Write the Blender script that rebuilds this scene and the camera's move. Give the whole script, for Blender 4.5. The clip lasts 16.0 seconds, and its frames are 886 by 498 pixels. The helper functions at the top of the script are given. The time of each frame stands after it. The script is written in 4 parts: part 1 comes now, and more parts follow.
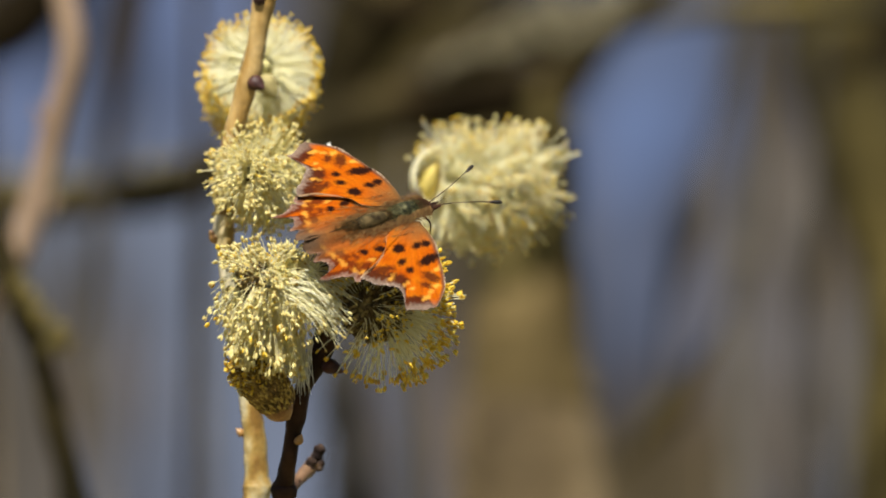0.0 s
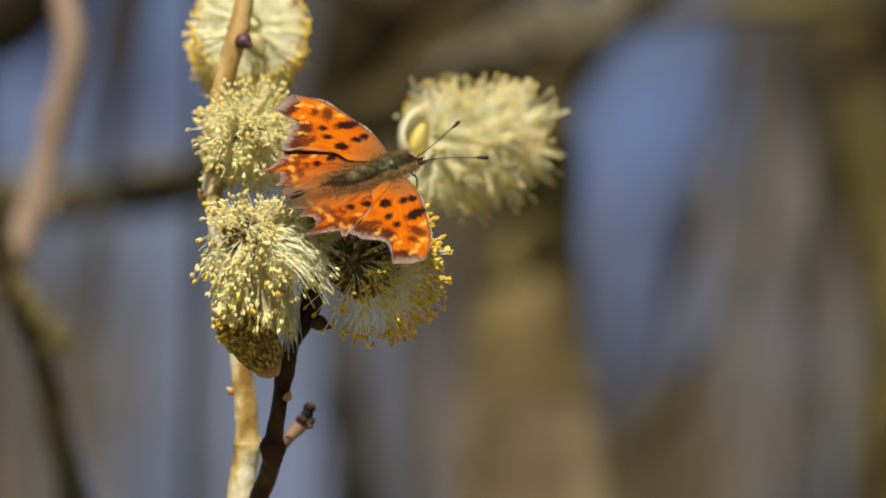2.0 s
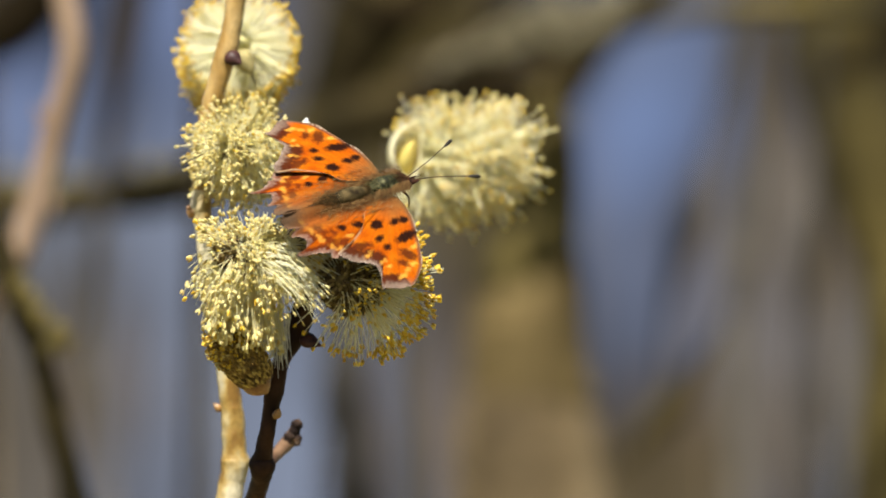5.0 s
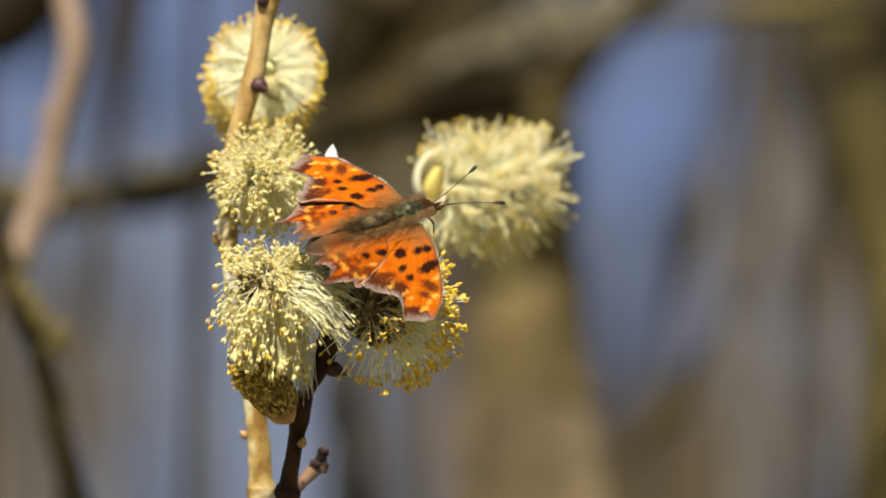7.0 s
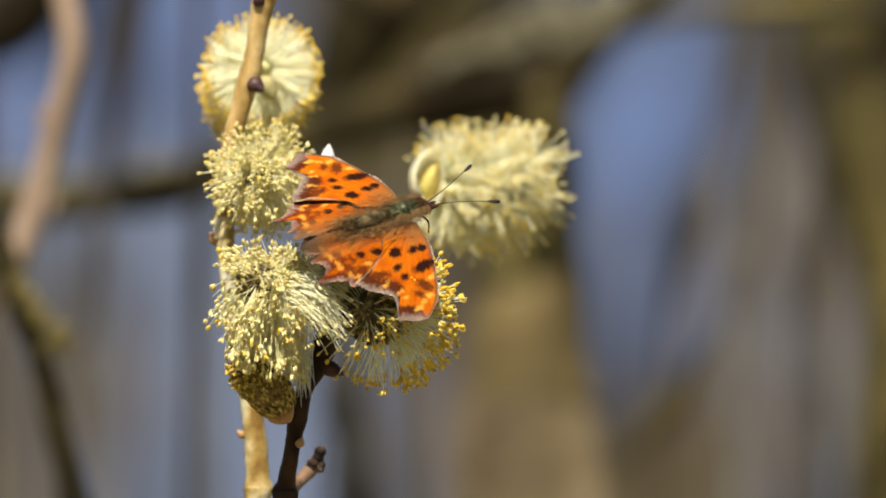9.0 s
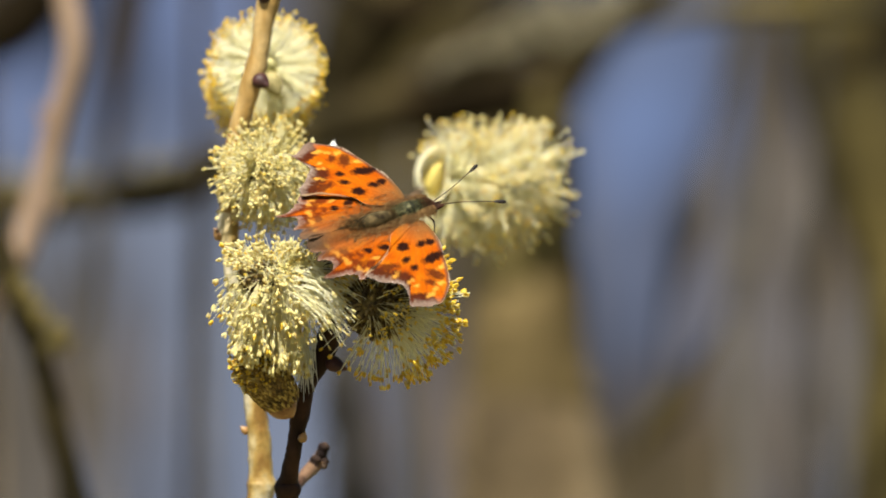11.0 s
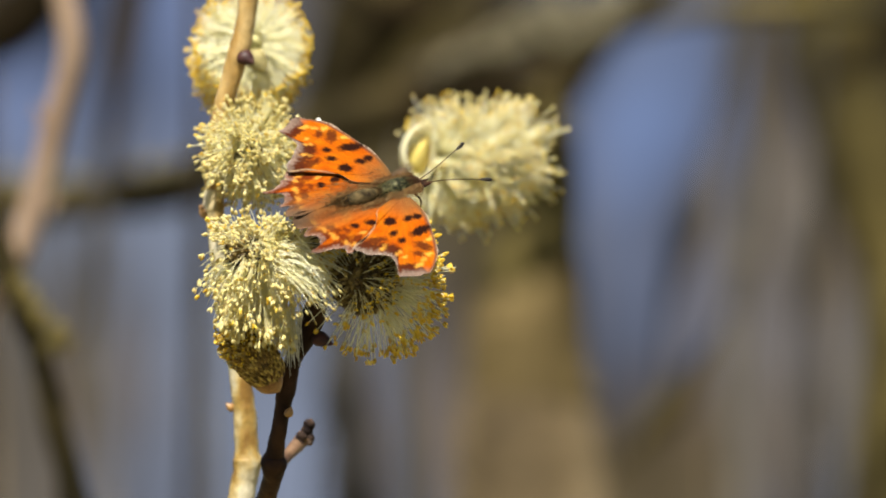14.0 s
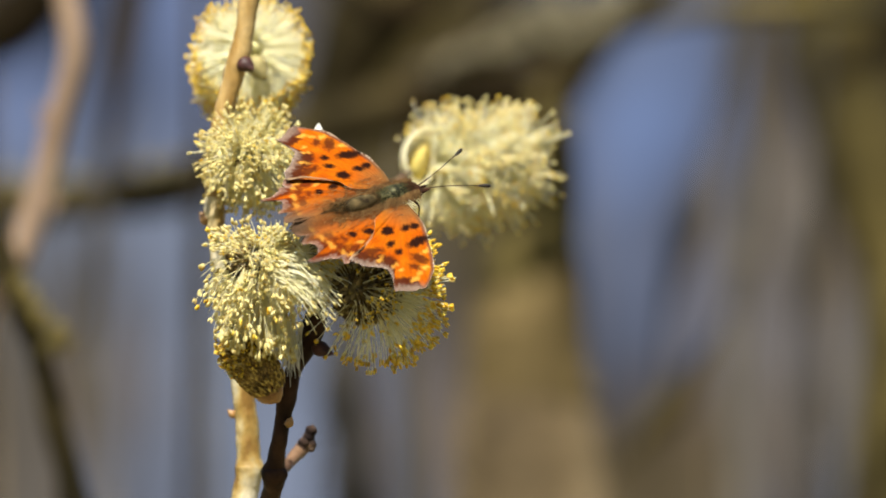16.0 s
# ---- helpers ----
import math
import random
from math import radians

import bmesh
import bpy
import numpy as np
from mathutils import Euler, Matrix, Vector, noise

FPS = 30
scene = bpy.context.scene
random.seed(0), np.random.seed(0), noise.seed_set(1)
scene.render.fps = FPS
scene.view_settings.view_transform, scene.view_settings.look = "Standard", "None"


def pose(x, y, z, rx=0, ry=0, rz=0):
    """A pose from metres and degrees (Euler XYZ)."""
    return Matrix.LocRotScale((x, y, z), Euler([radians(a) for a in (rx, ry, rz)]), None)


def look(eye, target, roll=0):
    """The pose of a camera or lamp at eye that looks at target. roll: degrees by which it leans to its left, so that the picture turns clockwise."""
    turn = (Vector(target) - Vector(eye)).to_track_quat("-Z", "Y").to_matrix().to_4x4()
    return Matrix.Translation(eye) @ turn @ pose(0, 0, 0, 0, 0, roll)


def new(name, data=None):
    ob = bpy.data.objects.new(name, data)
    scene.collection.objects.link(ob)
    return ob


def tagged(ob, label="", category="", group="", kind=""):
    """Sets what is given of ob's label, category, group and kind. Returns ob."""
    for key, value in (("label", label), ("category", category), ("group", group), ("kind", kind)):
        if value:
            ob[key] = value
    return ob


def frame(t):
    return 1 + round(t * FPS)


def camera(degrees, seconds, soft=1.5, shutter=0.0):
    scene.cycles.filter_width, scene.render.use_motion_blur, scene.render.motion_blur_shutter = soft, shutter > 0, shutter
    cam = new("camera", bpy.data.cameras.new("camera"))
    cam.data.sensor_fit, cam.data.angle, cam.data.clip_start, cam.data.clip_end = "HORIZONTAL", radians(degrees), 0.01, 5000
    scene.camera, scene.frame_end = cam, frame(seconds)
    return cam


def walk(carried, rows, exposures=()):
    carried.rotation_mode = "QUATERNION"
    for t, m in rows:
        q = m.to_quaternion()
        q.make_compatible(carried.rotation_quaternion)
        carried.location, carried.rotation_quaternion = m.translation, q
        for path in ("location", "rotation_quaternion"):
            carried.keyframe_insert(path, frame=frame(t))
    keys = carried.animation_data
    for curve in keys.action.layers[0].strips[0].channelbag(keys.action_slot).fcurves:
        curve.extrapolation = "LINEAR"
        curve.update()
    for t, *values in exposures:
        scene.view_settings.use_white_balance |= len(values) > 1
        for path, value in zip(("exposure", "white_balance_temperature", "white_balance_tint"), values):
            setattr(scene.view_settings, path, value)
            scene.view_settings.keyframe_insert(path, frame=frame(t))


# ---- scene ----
# A comma butterfly basks on a flowering willow spray in a light wind.
# Lengths on the spray are in millimetres from the point the camera looks at; x to the right, y away, z up.
MM = 0.001
EYE_HEIGHT = 1.5
DISTANCE = 1.5

cam = camera(6.0, 16.0, soft=1.9)
cam.data.dof.use_dof = True
cam.data.dof.focus_distance = DISTANCE + 0.001
cam.data.dof.aperture_fstop = 15.0
still = look((0, -DISTANCE, EYE_HEIGHT), (0, 0, EYE_HEIGHT))
walk(cam, [(0, still), (16, still)], [(0, 0.94), (2.1, 0.94), (2.4, 1.17), (16, 1.17)])

# ---- light ----
SUN_FROM = Vector((-0.12, -0.46, 0.88)).normalized()
world = bpy.data.worlds.new("sky")
scene.world = world
world.use_nodes = True
wn = world.node_tree
sky = wn.nodes.new("ShaderNodeTexSky")
sky.sky_type = "NISHITA"
sky.sun_disc = False
sky.sun_elevation = math.asin(SUN_FROM.z)
sky.sun_rotation = math.atan2(SUN_FROM.x, SUN_FROM.y)
wn.nodes["Background"].inputs["Strength"].default_value = 0.04
wn.links.new(sky.outputs[0], wn.nodes["Background"].inputs["Color"])
sun = new("sun", bpy.data.lights.new("sun", "SUN"))
sun.data.energy, sun.data.angle, sun.data.color = 5.0, radians(0.5), (1.0, 0.95, 0.86)
sun.matrix_world = look(SUN_FROM * 20, (0, 0, 0))


# ---- materials ----
def material(name, rough=0.6, spec=0.3):
    m = bpy.data.materials.new(name)
    m.use_nodes = True
    n = m.node_tree
    b = n.nodes["Principled BSDF"]
    b.inputs["Roughness"].default_value = rough
    b.inputs["Specular IOR Level"].default_value = spec
    return m, n, b


def noise_ramp(n, scale, stops, detail=4, stretch=(1, 1, 1), coords="Object"):
    """Colours spread by a noise; stops are (place, colour)."""
    co = n.nodes.new("ShaderNodeTexCoord")
    mp = n.nodes.new("ShaderNodeMapping")
    mp.inputs["Scale"].default_value = stretch
    tx = n.nodes.new("ShaderNodeTexNoise")
    tx.inputs["Scale"].default_value, tx.inputs["Detail"].default_value = scale, detail
    rp = n.nodes.new("ShaderNodeValToRGB")
    while len(rp.color_ramp.elements) < len(stops):
        rp.color_ramp.elements.new(0.5)
    for e, (p, c) in zip(rp.color_ramp.elements, stops):
        e.position, e.color = p, (*c, 1)
    n.links.new(co.outputs[coords], mp.inputs[0])
    n.links.new(mp.outputs[0], tx.inputs["Vector"])
    n.links.new(tx.outputs[0], rp.inputs[0])
    return tx, rp


def mix(n, a, b, factor, mode="MIX"):
    mx = n.nodes.new("ShaderNodeMix")
    mx.data_type, mx.blend_type = "RGBA", mode
    if isinstance(factor, float):
        mx.inputs[0].default_value = factor
    else:
        n.links.new(factor, mx.inputs[0])
    for sock, val in ((mx.inputs[6], a), (mx.inputs[7], b)):
        if isinstance(val, tuple):
            sock.default_value = (*val, 1)
        else:
            n.links.new(val, sock)
    return mx.outputs[2]


def bump(n, b, height, strength, distance):
    bp = n.nodes.new("ShaderNodeBump")
    bp.inputs["Strength"].default_value, bp.inputs["Distance"].default_value = strength, distance
    n.links.new(height, bp.inputs["Height"])
    n.links.new(bp.outputs[0], b.inputs["Normal"])


def translucent(m, n, b, colour, share):
    """Lets part of the light through a thin piece."""
    tr = n.nodes.new("ShaderNodeBsdfTranslucent")
    if isinstance(colour, tuple):
        tr.inputs[0].default_value = (*colour, 1)
    else:
        n.links.new(colour, tr.inputs[0])
    ms = n.nodes.new("ShaderNodeMixShader")
    ms.inputs[0].default_value = share
    n.links.new(b.outputs[0], ms.inputs[1])
    n.links.new(tr.outputs[0], ms.inputs[2])
    n.links.new(ms.outputs[0], n.nodes["Material Output"].inputs[0])


def bark(name, stops, fine, scale, stretch, rough=0.7, relief=0.0003, spec=0.25):
    m, n, b = material(name, rough, spec)
    tx, rp = noise_ramp(n, scale, stops, 5, stretch)
    t2, r2 = noise_ramp(n, scale * 7, fine, 3)
    n.links.new(mix(n, rp.outputs[0], r2.outputs[0], 0.5, "OVERLAY"), b.inputs["Base Color"])
    bump(n, b, t2.outputs[0], 0.6, relief)
    return m


GREYS = [(0.3, (0.36, 0.36, 0.36)), (0.7, (0.66, 0.64, 0.6))]
young_bark = bark("young_willow_bark", [(0.38, (0.17, 0.092, 0.018)), (0.45, (0.29, 0.19, 0.050)), (0.52, (0.39, 0.31, 0.15)), (0.60, (0.50, 0.45, 0.31))], GREYS, 150, (1, 1, 0.5), 0.45, 0.0002, 0.4)
shoot_bark = bark("brown_shoot_bark", [(0.36, (0.10, 0.050, 0.010)), (0.49, (0.25, 0.145, 0.034)), (0.61, (0.38, 0.26, 0.10))], GREYS, 120, (1, 1, 0.35), 0.45, 0.0002, 0.4)
red_bark = bark("red_willow_bark", [(0.34, (0.025, 0.012, 0.006)), (0.5, (0.072, 0.038, 0.020)), (0.66, (0.144, 0.083, 0.045))], GREYS, 160, (1, 1, 0.4), 0.5, 0.0002, 0.4)
dark_bark = bark("dark_willow_bark", [(0.3, (0.007, 0.003, 0.002)), (0.52, (0.020, 0.009, 0.005)), (0.68, (0.055, 0.026, 0.012))], GREYS, 180, (1, 1, 0.4), 0.65, 0.0002, 0.12)
bud_brown = bark("bud_scale_brown", [(0.35, (0.022, 0.008, 0.007)), (0.6, (0.060, 0.021, 0.016))], GREYS, 300, (1, 1, 1), 0.55, 0.0001, 0.3)
scale_brown = bark("bud_scale_tan", [(0.35, (0.14, 0.055, 0.02)), (0.6, (0.30, 0.16, 0.05))], GREYS, 300, (1, 1, 1), 0.4, 0.0001, 0.3)
bud_orange = bark("bud_scale_orange", [(0.35, (0.17, 0.080, 0.022)), (0.6, (0.29, 0.160, 0.050))], GREYS, 300, (1, 1, 1), 0.4, 0.0001, 0.4)


def thin(name, stops, scale, share, rough=0.6, clear=0.0):
    m, n, b = material(name, rough, 0.25)
    b.inputs["Alpha"].default_value = 1 - clear
    geo = n.nodes.new("ShaderNodeNewGeometry")
    rp = n.nodes.new("ShaderNodeValToRGB")
    while len(rp.color_ramp.elements) < len(stops):
        rp.color_ramp.elements.new(0.5)
    for e, (p, c) in zip(rp.color_ramp.elements, stops):
        e.position, e.color = p, (*c, 1)
    n.links.new(geo.outputs["Random Per Island"], rp.inputs[0])
    tx, gr = noise_ramp(n, scale, [(0.3, (0.42, 0.42, 0.42)), (0.7, (0.6, 0.6, 0.58))], 2)
    col = mix(n, rp.outputs[0], gr.outputs[0], 0.6, "OVERLAY")
    n.links.new(col, b.inputs["Base Color"])
    translucent(m, n, b, col, share)
    return m


filament_mat = thin("stamen_filament", [(0.0, (0.88, 0.82, 0.45)), (0.5, (0.93, 0.88, 0.58)), (1.0, (0.95, 0.93, 0.76))], 500, 0.5, 0.6, 0.5)
anther_mat = thin("ripe_anther", [(0.0, (0.50, 0.37, 0.11)), (0.35, (0.73, 0.62, 0.25)), (1.0, (0.86, 0.80, 0.43))], 900, 0.4)
gold_anther_mat = thin("golden_anther", [(0.0, (0.58, 0.36, 0.02)), (0.5, (0.80, 0.57, 0.05)), (1.0, (0.91, 0.74, 0.14))], 900, 0.4)
white_filament_mat = thin("white_filament", [(0.0, (0.93, 0.89, 0.62)), (0.5, (0.96, 0.94, 0.74)), (1.0, (0.97, 0.96, 0.84))], 500, 0.55, 0.6, 0.3)
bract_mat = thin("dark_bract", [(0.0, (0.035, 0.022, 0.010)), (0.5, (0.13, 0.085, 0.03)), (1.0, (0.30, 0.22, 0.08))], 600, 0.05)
olive_bract_mat = thin("olive_bract", [(0.0, (0.08, 0.047, 0.011)), (0.5, (0.24, 0.145, 0.030)), (1.0, (0.54, 0.39, 0.09))], 600, 0.1)
olive_lump_mat = bark("olive_lump_tone", [(0.35, (0.16, 0.13, 0.05)), (0.6, (0.34, 0.29, 0.12))], GREYS, 300, (1, 1, 1), 0.7, 0.0002)
down_mat = thin("silky_down", [(0.0, (0.75, 0.74, 0.68)), (1.0, (0.86, 0.86, 0.82))], 400, 0.4)
lining_mat = thin("catkin_scale_lining", [(0.0, (0.58, 0.45, 0.10)), (1.0, (0.66, 0.54, 0.16))], 300, 0.3)
shell_mat = thin("catkin_scale_shell", [(0.0, (0.84, 0.80, 0.58)), (1.0, (0.88, 0.85, 0.66))], 300, 0.55)


def core_material(name, stops):
    m, n, b = material(name, 0.7, 0.2)
    tx, rp = noise_ramp(n, 900, stops, 4)
    n.links.new(rp.outputs[0], b.inputs["Base Color"])
    bump(n, b, tx.outputs[0], 0.8, 0.0006)
    return m


core_mat = core_material("catkin_core", [(0.33, (0.22, 0.18, 0.06)), (0.5, (0.62, 0.57, 0.24)), (0.68, (0.80, 0.76, 0.46))])
olive_core_mat = core_material("olive_catkin_core", [(0.33, (0.09, 0.05, 0.016)), (0.5, (0.20, 0.125, 0.035)), (0.68, (0.34, 0.24, 0.075))])
# brown bract colour, darkened further to hold the shade below the wings
brown_shade_core_mat = core_material("brown_shaded_catkin_core", [(0.33, (0.035, 0.024, 0.010)), (0.5, (0.12, 0.085, 0.028)), (0.68, (0.28, 0.21, 0.07))])


def scale_material(name, rough, share):
    """Butterfly scales: colours lie on the mesh, fine grain comes from a noise."""
    m, n, b = material(name, rough, 0.01)
    at = n.nodes.new("ShaderNodeAttribute")
    at.attribute_name = "scales"
    tx, gr = noise_ramp(n, 2200, [(0.3, (0.38, 0.38, 0.38)), (0.7, (0.62, 0.62, 0.6))], 3)
    col = mix(n, at.outputs["Color"], gr.outputs[0], 0.55, "OVERLAY")
    n.links.new(col, b.inputs["Base Color"])
    bump(n, b, tx.outputs[0], 0.35, 0.0001)
    translucent(m, n, b, col, share)
    return m


wing_mat = scale_material("wing_scales", 0.6, 0.12)
hair_mat = thin("body_hair", [(0.0, (0.020, 0.013, 0.005)), (0.5, (0.060, 0.039, 0.013)), (1.0, (0.21, 0.125, 0.038))], 700, 0.2)
ginger_mat = thin("ginger_hair", [(0.0, (0.085, 0.042, 0.012)), (0.6, (0.19, 0.100, 0.030)), (1.0, (0.36, 0.22, 0.085))], 700, 0.25)
collar_mat = thin("collar_hair", [(0.0, (0.04, 0.016, 0.008)), (0.5, (0.11, 0.045, 0.020)), (1.0, (0.22, 0.12, 0.05))], 700, 0.2)
thorax_hair_mat = thin("thorax_hair", [(0.0, (0.030, 0.032, 0.012)), (0.5, (0.085, 0.085, 0.032)), (1.0, (0.24, 0.19, 0.075))], 700, 0.2)
body_mat = bark("butterfly_body", [(0.35, (0.02, 0.014, 0.007)), (0.55, (0.06, 0.045, 0.02)), (0.75, (0.13, 0.09, 0.04))], GREYS, 600, (1, 1, 1), 0.8, 0.0001, 0.05)
thorax_mat = bark("green_thorax_scales", [(0.40, (0.012, 0.013, 0.006)), (0.52, (0.044, 0.044, 0.018)), (0.64, (0.14, 0.135, 0.072))], GREYS, 900, (1, 1, 1), 0.65, 0.0001, 0.12)
head_mat = bark("butterfly_head", [(0.35, (0.014, 0.006, 0.004)), (0.7, (0.055, 0.019, 0.010))], GREYS, 700, (1, 1, 1), 0.7, 0.0001, 0.1)
antenna_mat = bark("antenna_shaft", [(0.4, (0.02, 0.012, 0.008)), (0.6, (0.09, 0.055, 0.03))], GREYS, 900, (1, 1, 1), 0.7, 0.00005, 0.1)
club_mat = bark("antenna_club", [(0.4, (0.008, 0.006, 0.005)), (0.7, (0.03, 0.02, 0.015))], GREYS, 900, (1, 1, 1), 0.5, 0.00005, 0.3)
tip_bark = bark("shoot_tip_bark", [(0.35, (0.010, 0.006, 0.005)), (0.5, (0.034, 0.021, 0.015)), (0.65, (0.11, 0.075, 0.055))], GREYS, 500, (1, 1, 1), 0.8, 0.0002, 0.1)
eye_mat = material("dark_eye", 0.15, 0.6)[0]
eye_mat.node_tree.nodes["Principled BSDF"].inputs["Base Color"].default_value = (0.02, 0.01, 0.008, 1)

lichen_bark = bark("lichen_bark", [(0.46, (0.010, 0.007, 0.003)), (0.54, (0.032, 0.025, 0.012)), (0.63, (0.13, 0.115, 0.065))], GREYS, 16, (1, 1, 1), 0.85, 0.004)
# step between lit and shaded trunk, with half the shade in its colour
half_shade_bark = bark("half_shaded_trunk_bark", [(0.34, (0.038, 0.027, 0.009)), (0.5, (0.086, 0.061, 0.021)), (0.62, (0.150, 0.109, 0.044))], GREYS, 30, (1, 1, 0.6), 0.85, 0.004)
tan_bark = bark("tan_bark", [(0.34, (0.046, 0.032, 0.014)), (0.5, (0.102, 0.073, 0.036)), (0.62, (0.178, 0.132, 0.072))], GREYS, 30, (1, 1, 0.6), 0.85, 0.004)
# moss on the right-hand tree; on the upper trunk it stands for shade
moss_and_shade_bark = bark("mossy_and_shaded_bark", [(0.38, (0.014, 0.011, 0.003)), (0.5, (0.048, 0.037, 0.009)), (0.64, (0.100, 0.077, 0.021))], GREYS, 24, (1, 1, 0.6), 0.9, 0.004)
grey_bark = bark("grey_bark", [(0.35, (0.03, 0.027, 0.024)), (0.5, (0.07, 0.063, 0.055)), (0.7, (0.14, 0.125, 0.105))], GREYS, 30, (1, 1, 0.3), 0.85, 0.002)
# near-black: the shade on the rear branches is put into this colour
shade_bark = bark("shade_dark_bark", [(0.38, (0.004, 0.003, 0.001)), (0.55, (0.013, 0.009, 0.004)), (0.68, (0.040, 0.028, 0.012))], GREYS, 30, (1, 1, 0.4), 0.95, 0.002, 0.05)
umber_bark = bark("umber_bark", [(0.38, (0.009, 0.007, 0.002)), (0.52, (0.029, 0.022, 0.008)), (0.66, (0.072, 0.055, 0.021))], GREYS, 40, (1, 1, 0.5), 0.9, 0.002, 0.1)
slate_bark = bark("slate_bark", [(0.35, (0.012, 0.011, 0.010)), (0.5, (0.028, 0.026, 0.024)), (0.7, (0.06, 0.055, 0.048))], GREYS, 30, (1, 1, 0.3), 0.9, 0.002, 0.1)
pink_bark = bark("pale_twig_bark", [(0.35, (0.15, 0.100, 0.066)), (0.6, (0.33, 0.235, 0.165))], GREYS, 80, (1, 1, 0.3), 0.6, 0.0003)
yellow_lichen_mat = bark("yellow_lichen", [(0.35, (0.06, 0.048, 0.014)), (0.6, (0.16, 0.125, 0.035))], GREYS, 200, (1, 1, 1), 0.95, 0.001)
lichen_mat = bark("pale_lichen", [(0.35, (0.065, 0.056, 0.031)), (0.6, (0.175, 0.155, 0.098))], GREYS, 200, (1, 1, 1), 0.95, 0.001)


# ---- shapes ----
def part(name, data, mat, parent=None, label="", smooth=True):
    """Links verts and faces as one mesh object under a thing or a part."""
    me = bpy.data.meshes.new(name)
    verts, faces = data
    me.from_pydata([tuple(v) for v in verts], [], [tuple(f) for f in faces])
    me.polygons.foreach_set("use_smooth", [smooth] * len(me.polygons))
    me.materials.append(mat)
    me.update()
    ob = new(name, me)
    ob.parent = parent
    if label:
        tagged(ob, label)
    return ob


def joined(pieces):
    verts, faces = [], []
    for v, f in pieces:
        k = len(verts)
        verts += list(v)
        faces += [tuple(i + k for i in q) for q in f]
    return verts, faces


def spline(points, count):
    """Catmull-Rom through rows of numbers, evenly in the rows."""
    p = np.array(points, float)
    p = np.vstack([2 * p[0] - p[1], p, 2 * p[-1] - p[-2]])
    out = []
    for s in np.linspace(0, len(points) - 1 - 1e-9, count):
        i, u = int(s), s - int(s)
        a, b, c, d = p[i:i + 4]
        out.append(0.5 * (2 * b + (c - a) * u + (2 * a - 5 * b + 4 * c - d) * u * u + (3 * b - 3 * c + d - a) * u ** 3))
    return np.array(out)


def tube(rows, sides=10, count=40, rough=0.0, seed=1.0, freq=300.0):
    """A tapering, uneven tube through rows of (x, y, z, radius), in metres, closed at both ends."""
    p = spline(rows, count)
    t = np.gradient(p[:, :3], axis=0)
    t /= np.linalg.norm(t, axis=1)[:, None] + 1e-12
    ref = np.array([0, 1.0, 0]) if abs(t[0][1]) < 0.8 else np.array([1.0, 0, 0])
    verts, faces = [], []
    for i in range(count):
        a = np.cross(ref, t[i])
        a /= np.linalg.norm(a)
        b = np.cross(t[i], a)
        for j in range(sides):
            w = 2 * math.pi * j / sides
            way = a * math.cos(w) + b * math.sin(w)
            q = p[i, :3] + way * max(p[i, 3], 1e-6)
            k = 1 + rough * noise.noise(Vector(q) * freq + Vector((seed, 0, 0)))
            verts.append(p[i, :3] + way * max(p[i, 3], 1e-6) * k)
    for i in range(count - 1):
        for j in range(sides):
            k, l = i * sides + j, i * sides + (j + 1) % sides
            faces.append((k, l, l + sides, k + sides))
    faces.append(tuple(range(sides - 1, -1, -1)))
    faces.append(tuple(range((count - 1) * sides, count * sides)))
    return verts, faces


def blob(centre, axis, length, radius, profile=(0.25, 0.75, 1.0, 0.85, 0.4), sides=12, flat=1.0):
    """A rounded body round an axis: centre, half length, greatest radius, and the radii along it."""
    axis = Vector(axis).normalized()
    side = axis.orthogonal().normalized()
    up = axis.cross(side)
    prof = spline([(v,) for v in (0.02, *profile, 0.02)], 13)[:, 0]
    verts, faces = [], []
    for i, r in enumerate(prof):
        s = -1 + 2 * i / 12
        for j in range(sides):
            w = 2 * math.pi * j / sides
            verts.append(Vector(centre) + axis * s * length + (side * math.cos(w) + up * math.sin(w) * flat) * radius * max(r, 0.02))
    for i in range(12):
        for j in range(sides):
            k, l = i * sides + j, i * sides + (j + 1) % sides
            faces.append((k, l, l + sides, k + sides))
    faces.append(tuple(range(sides - 1, -1, -1)))
    faces.append(tuple(range(12 * sides, 13 * sides)))
    return verts, faces


def strands(roots, ways, bends, radius, sides=3, steps=4, taper=0.6):
    """Fine hairs: each starts at its root, goes along its way and bends off; one mesh."""
    roots, ways, bends = (np.array(a, float) for a in (roots, ways, bends))
    n = len(roots)
    s = np.linspace(0, 1, steps)
    mid = roots[:, None] + ways[:, None] * s[None, :, None] + bends[:, None] * (s ** 2)[None, :, None]
    tan = ways / (np.linalg.norm(ways, axis=1)[:, None] + 1e-12)
    ref = np.where(np.abs(tan[:, 2:3]) < 0.8, np.array([[0, 0, 1.0]]), np.array([[1.0, 0, 0]]))
    a = np.cross(tan, ref)
    a /= np.linalg.norm(a, axis=1)[:, None]
    b = np.cross(tan, a)
    w = 2 * np.pi * np.arange(sides) / sides
    ring = a[:, None] * np.cos(w)[None, :, None] + b[:, None] * np.sin(w)[None, :, None]
    rad = radius * (1 - (1 - taper) * s)
    verts = (mid[:, :, None] + ring[:, None] * rad[None, :, None, None]).reshape(-1, 3)
    faces = []
    for k in range(n):
        o = k * steps * sides
        for i in range(steps - 1):
            for j in range(sides):
                p, q = o + i * sides + j, o + i * sides + (j + 1) % sides
                faces.append((p, q, q + sides, p + sides))
    return (verts, faces), mid[:, -1], mid[:, -1] - mid[:, -2]


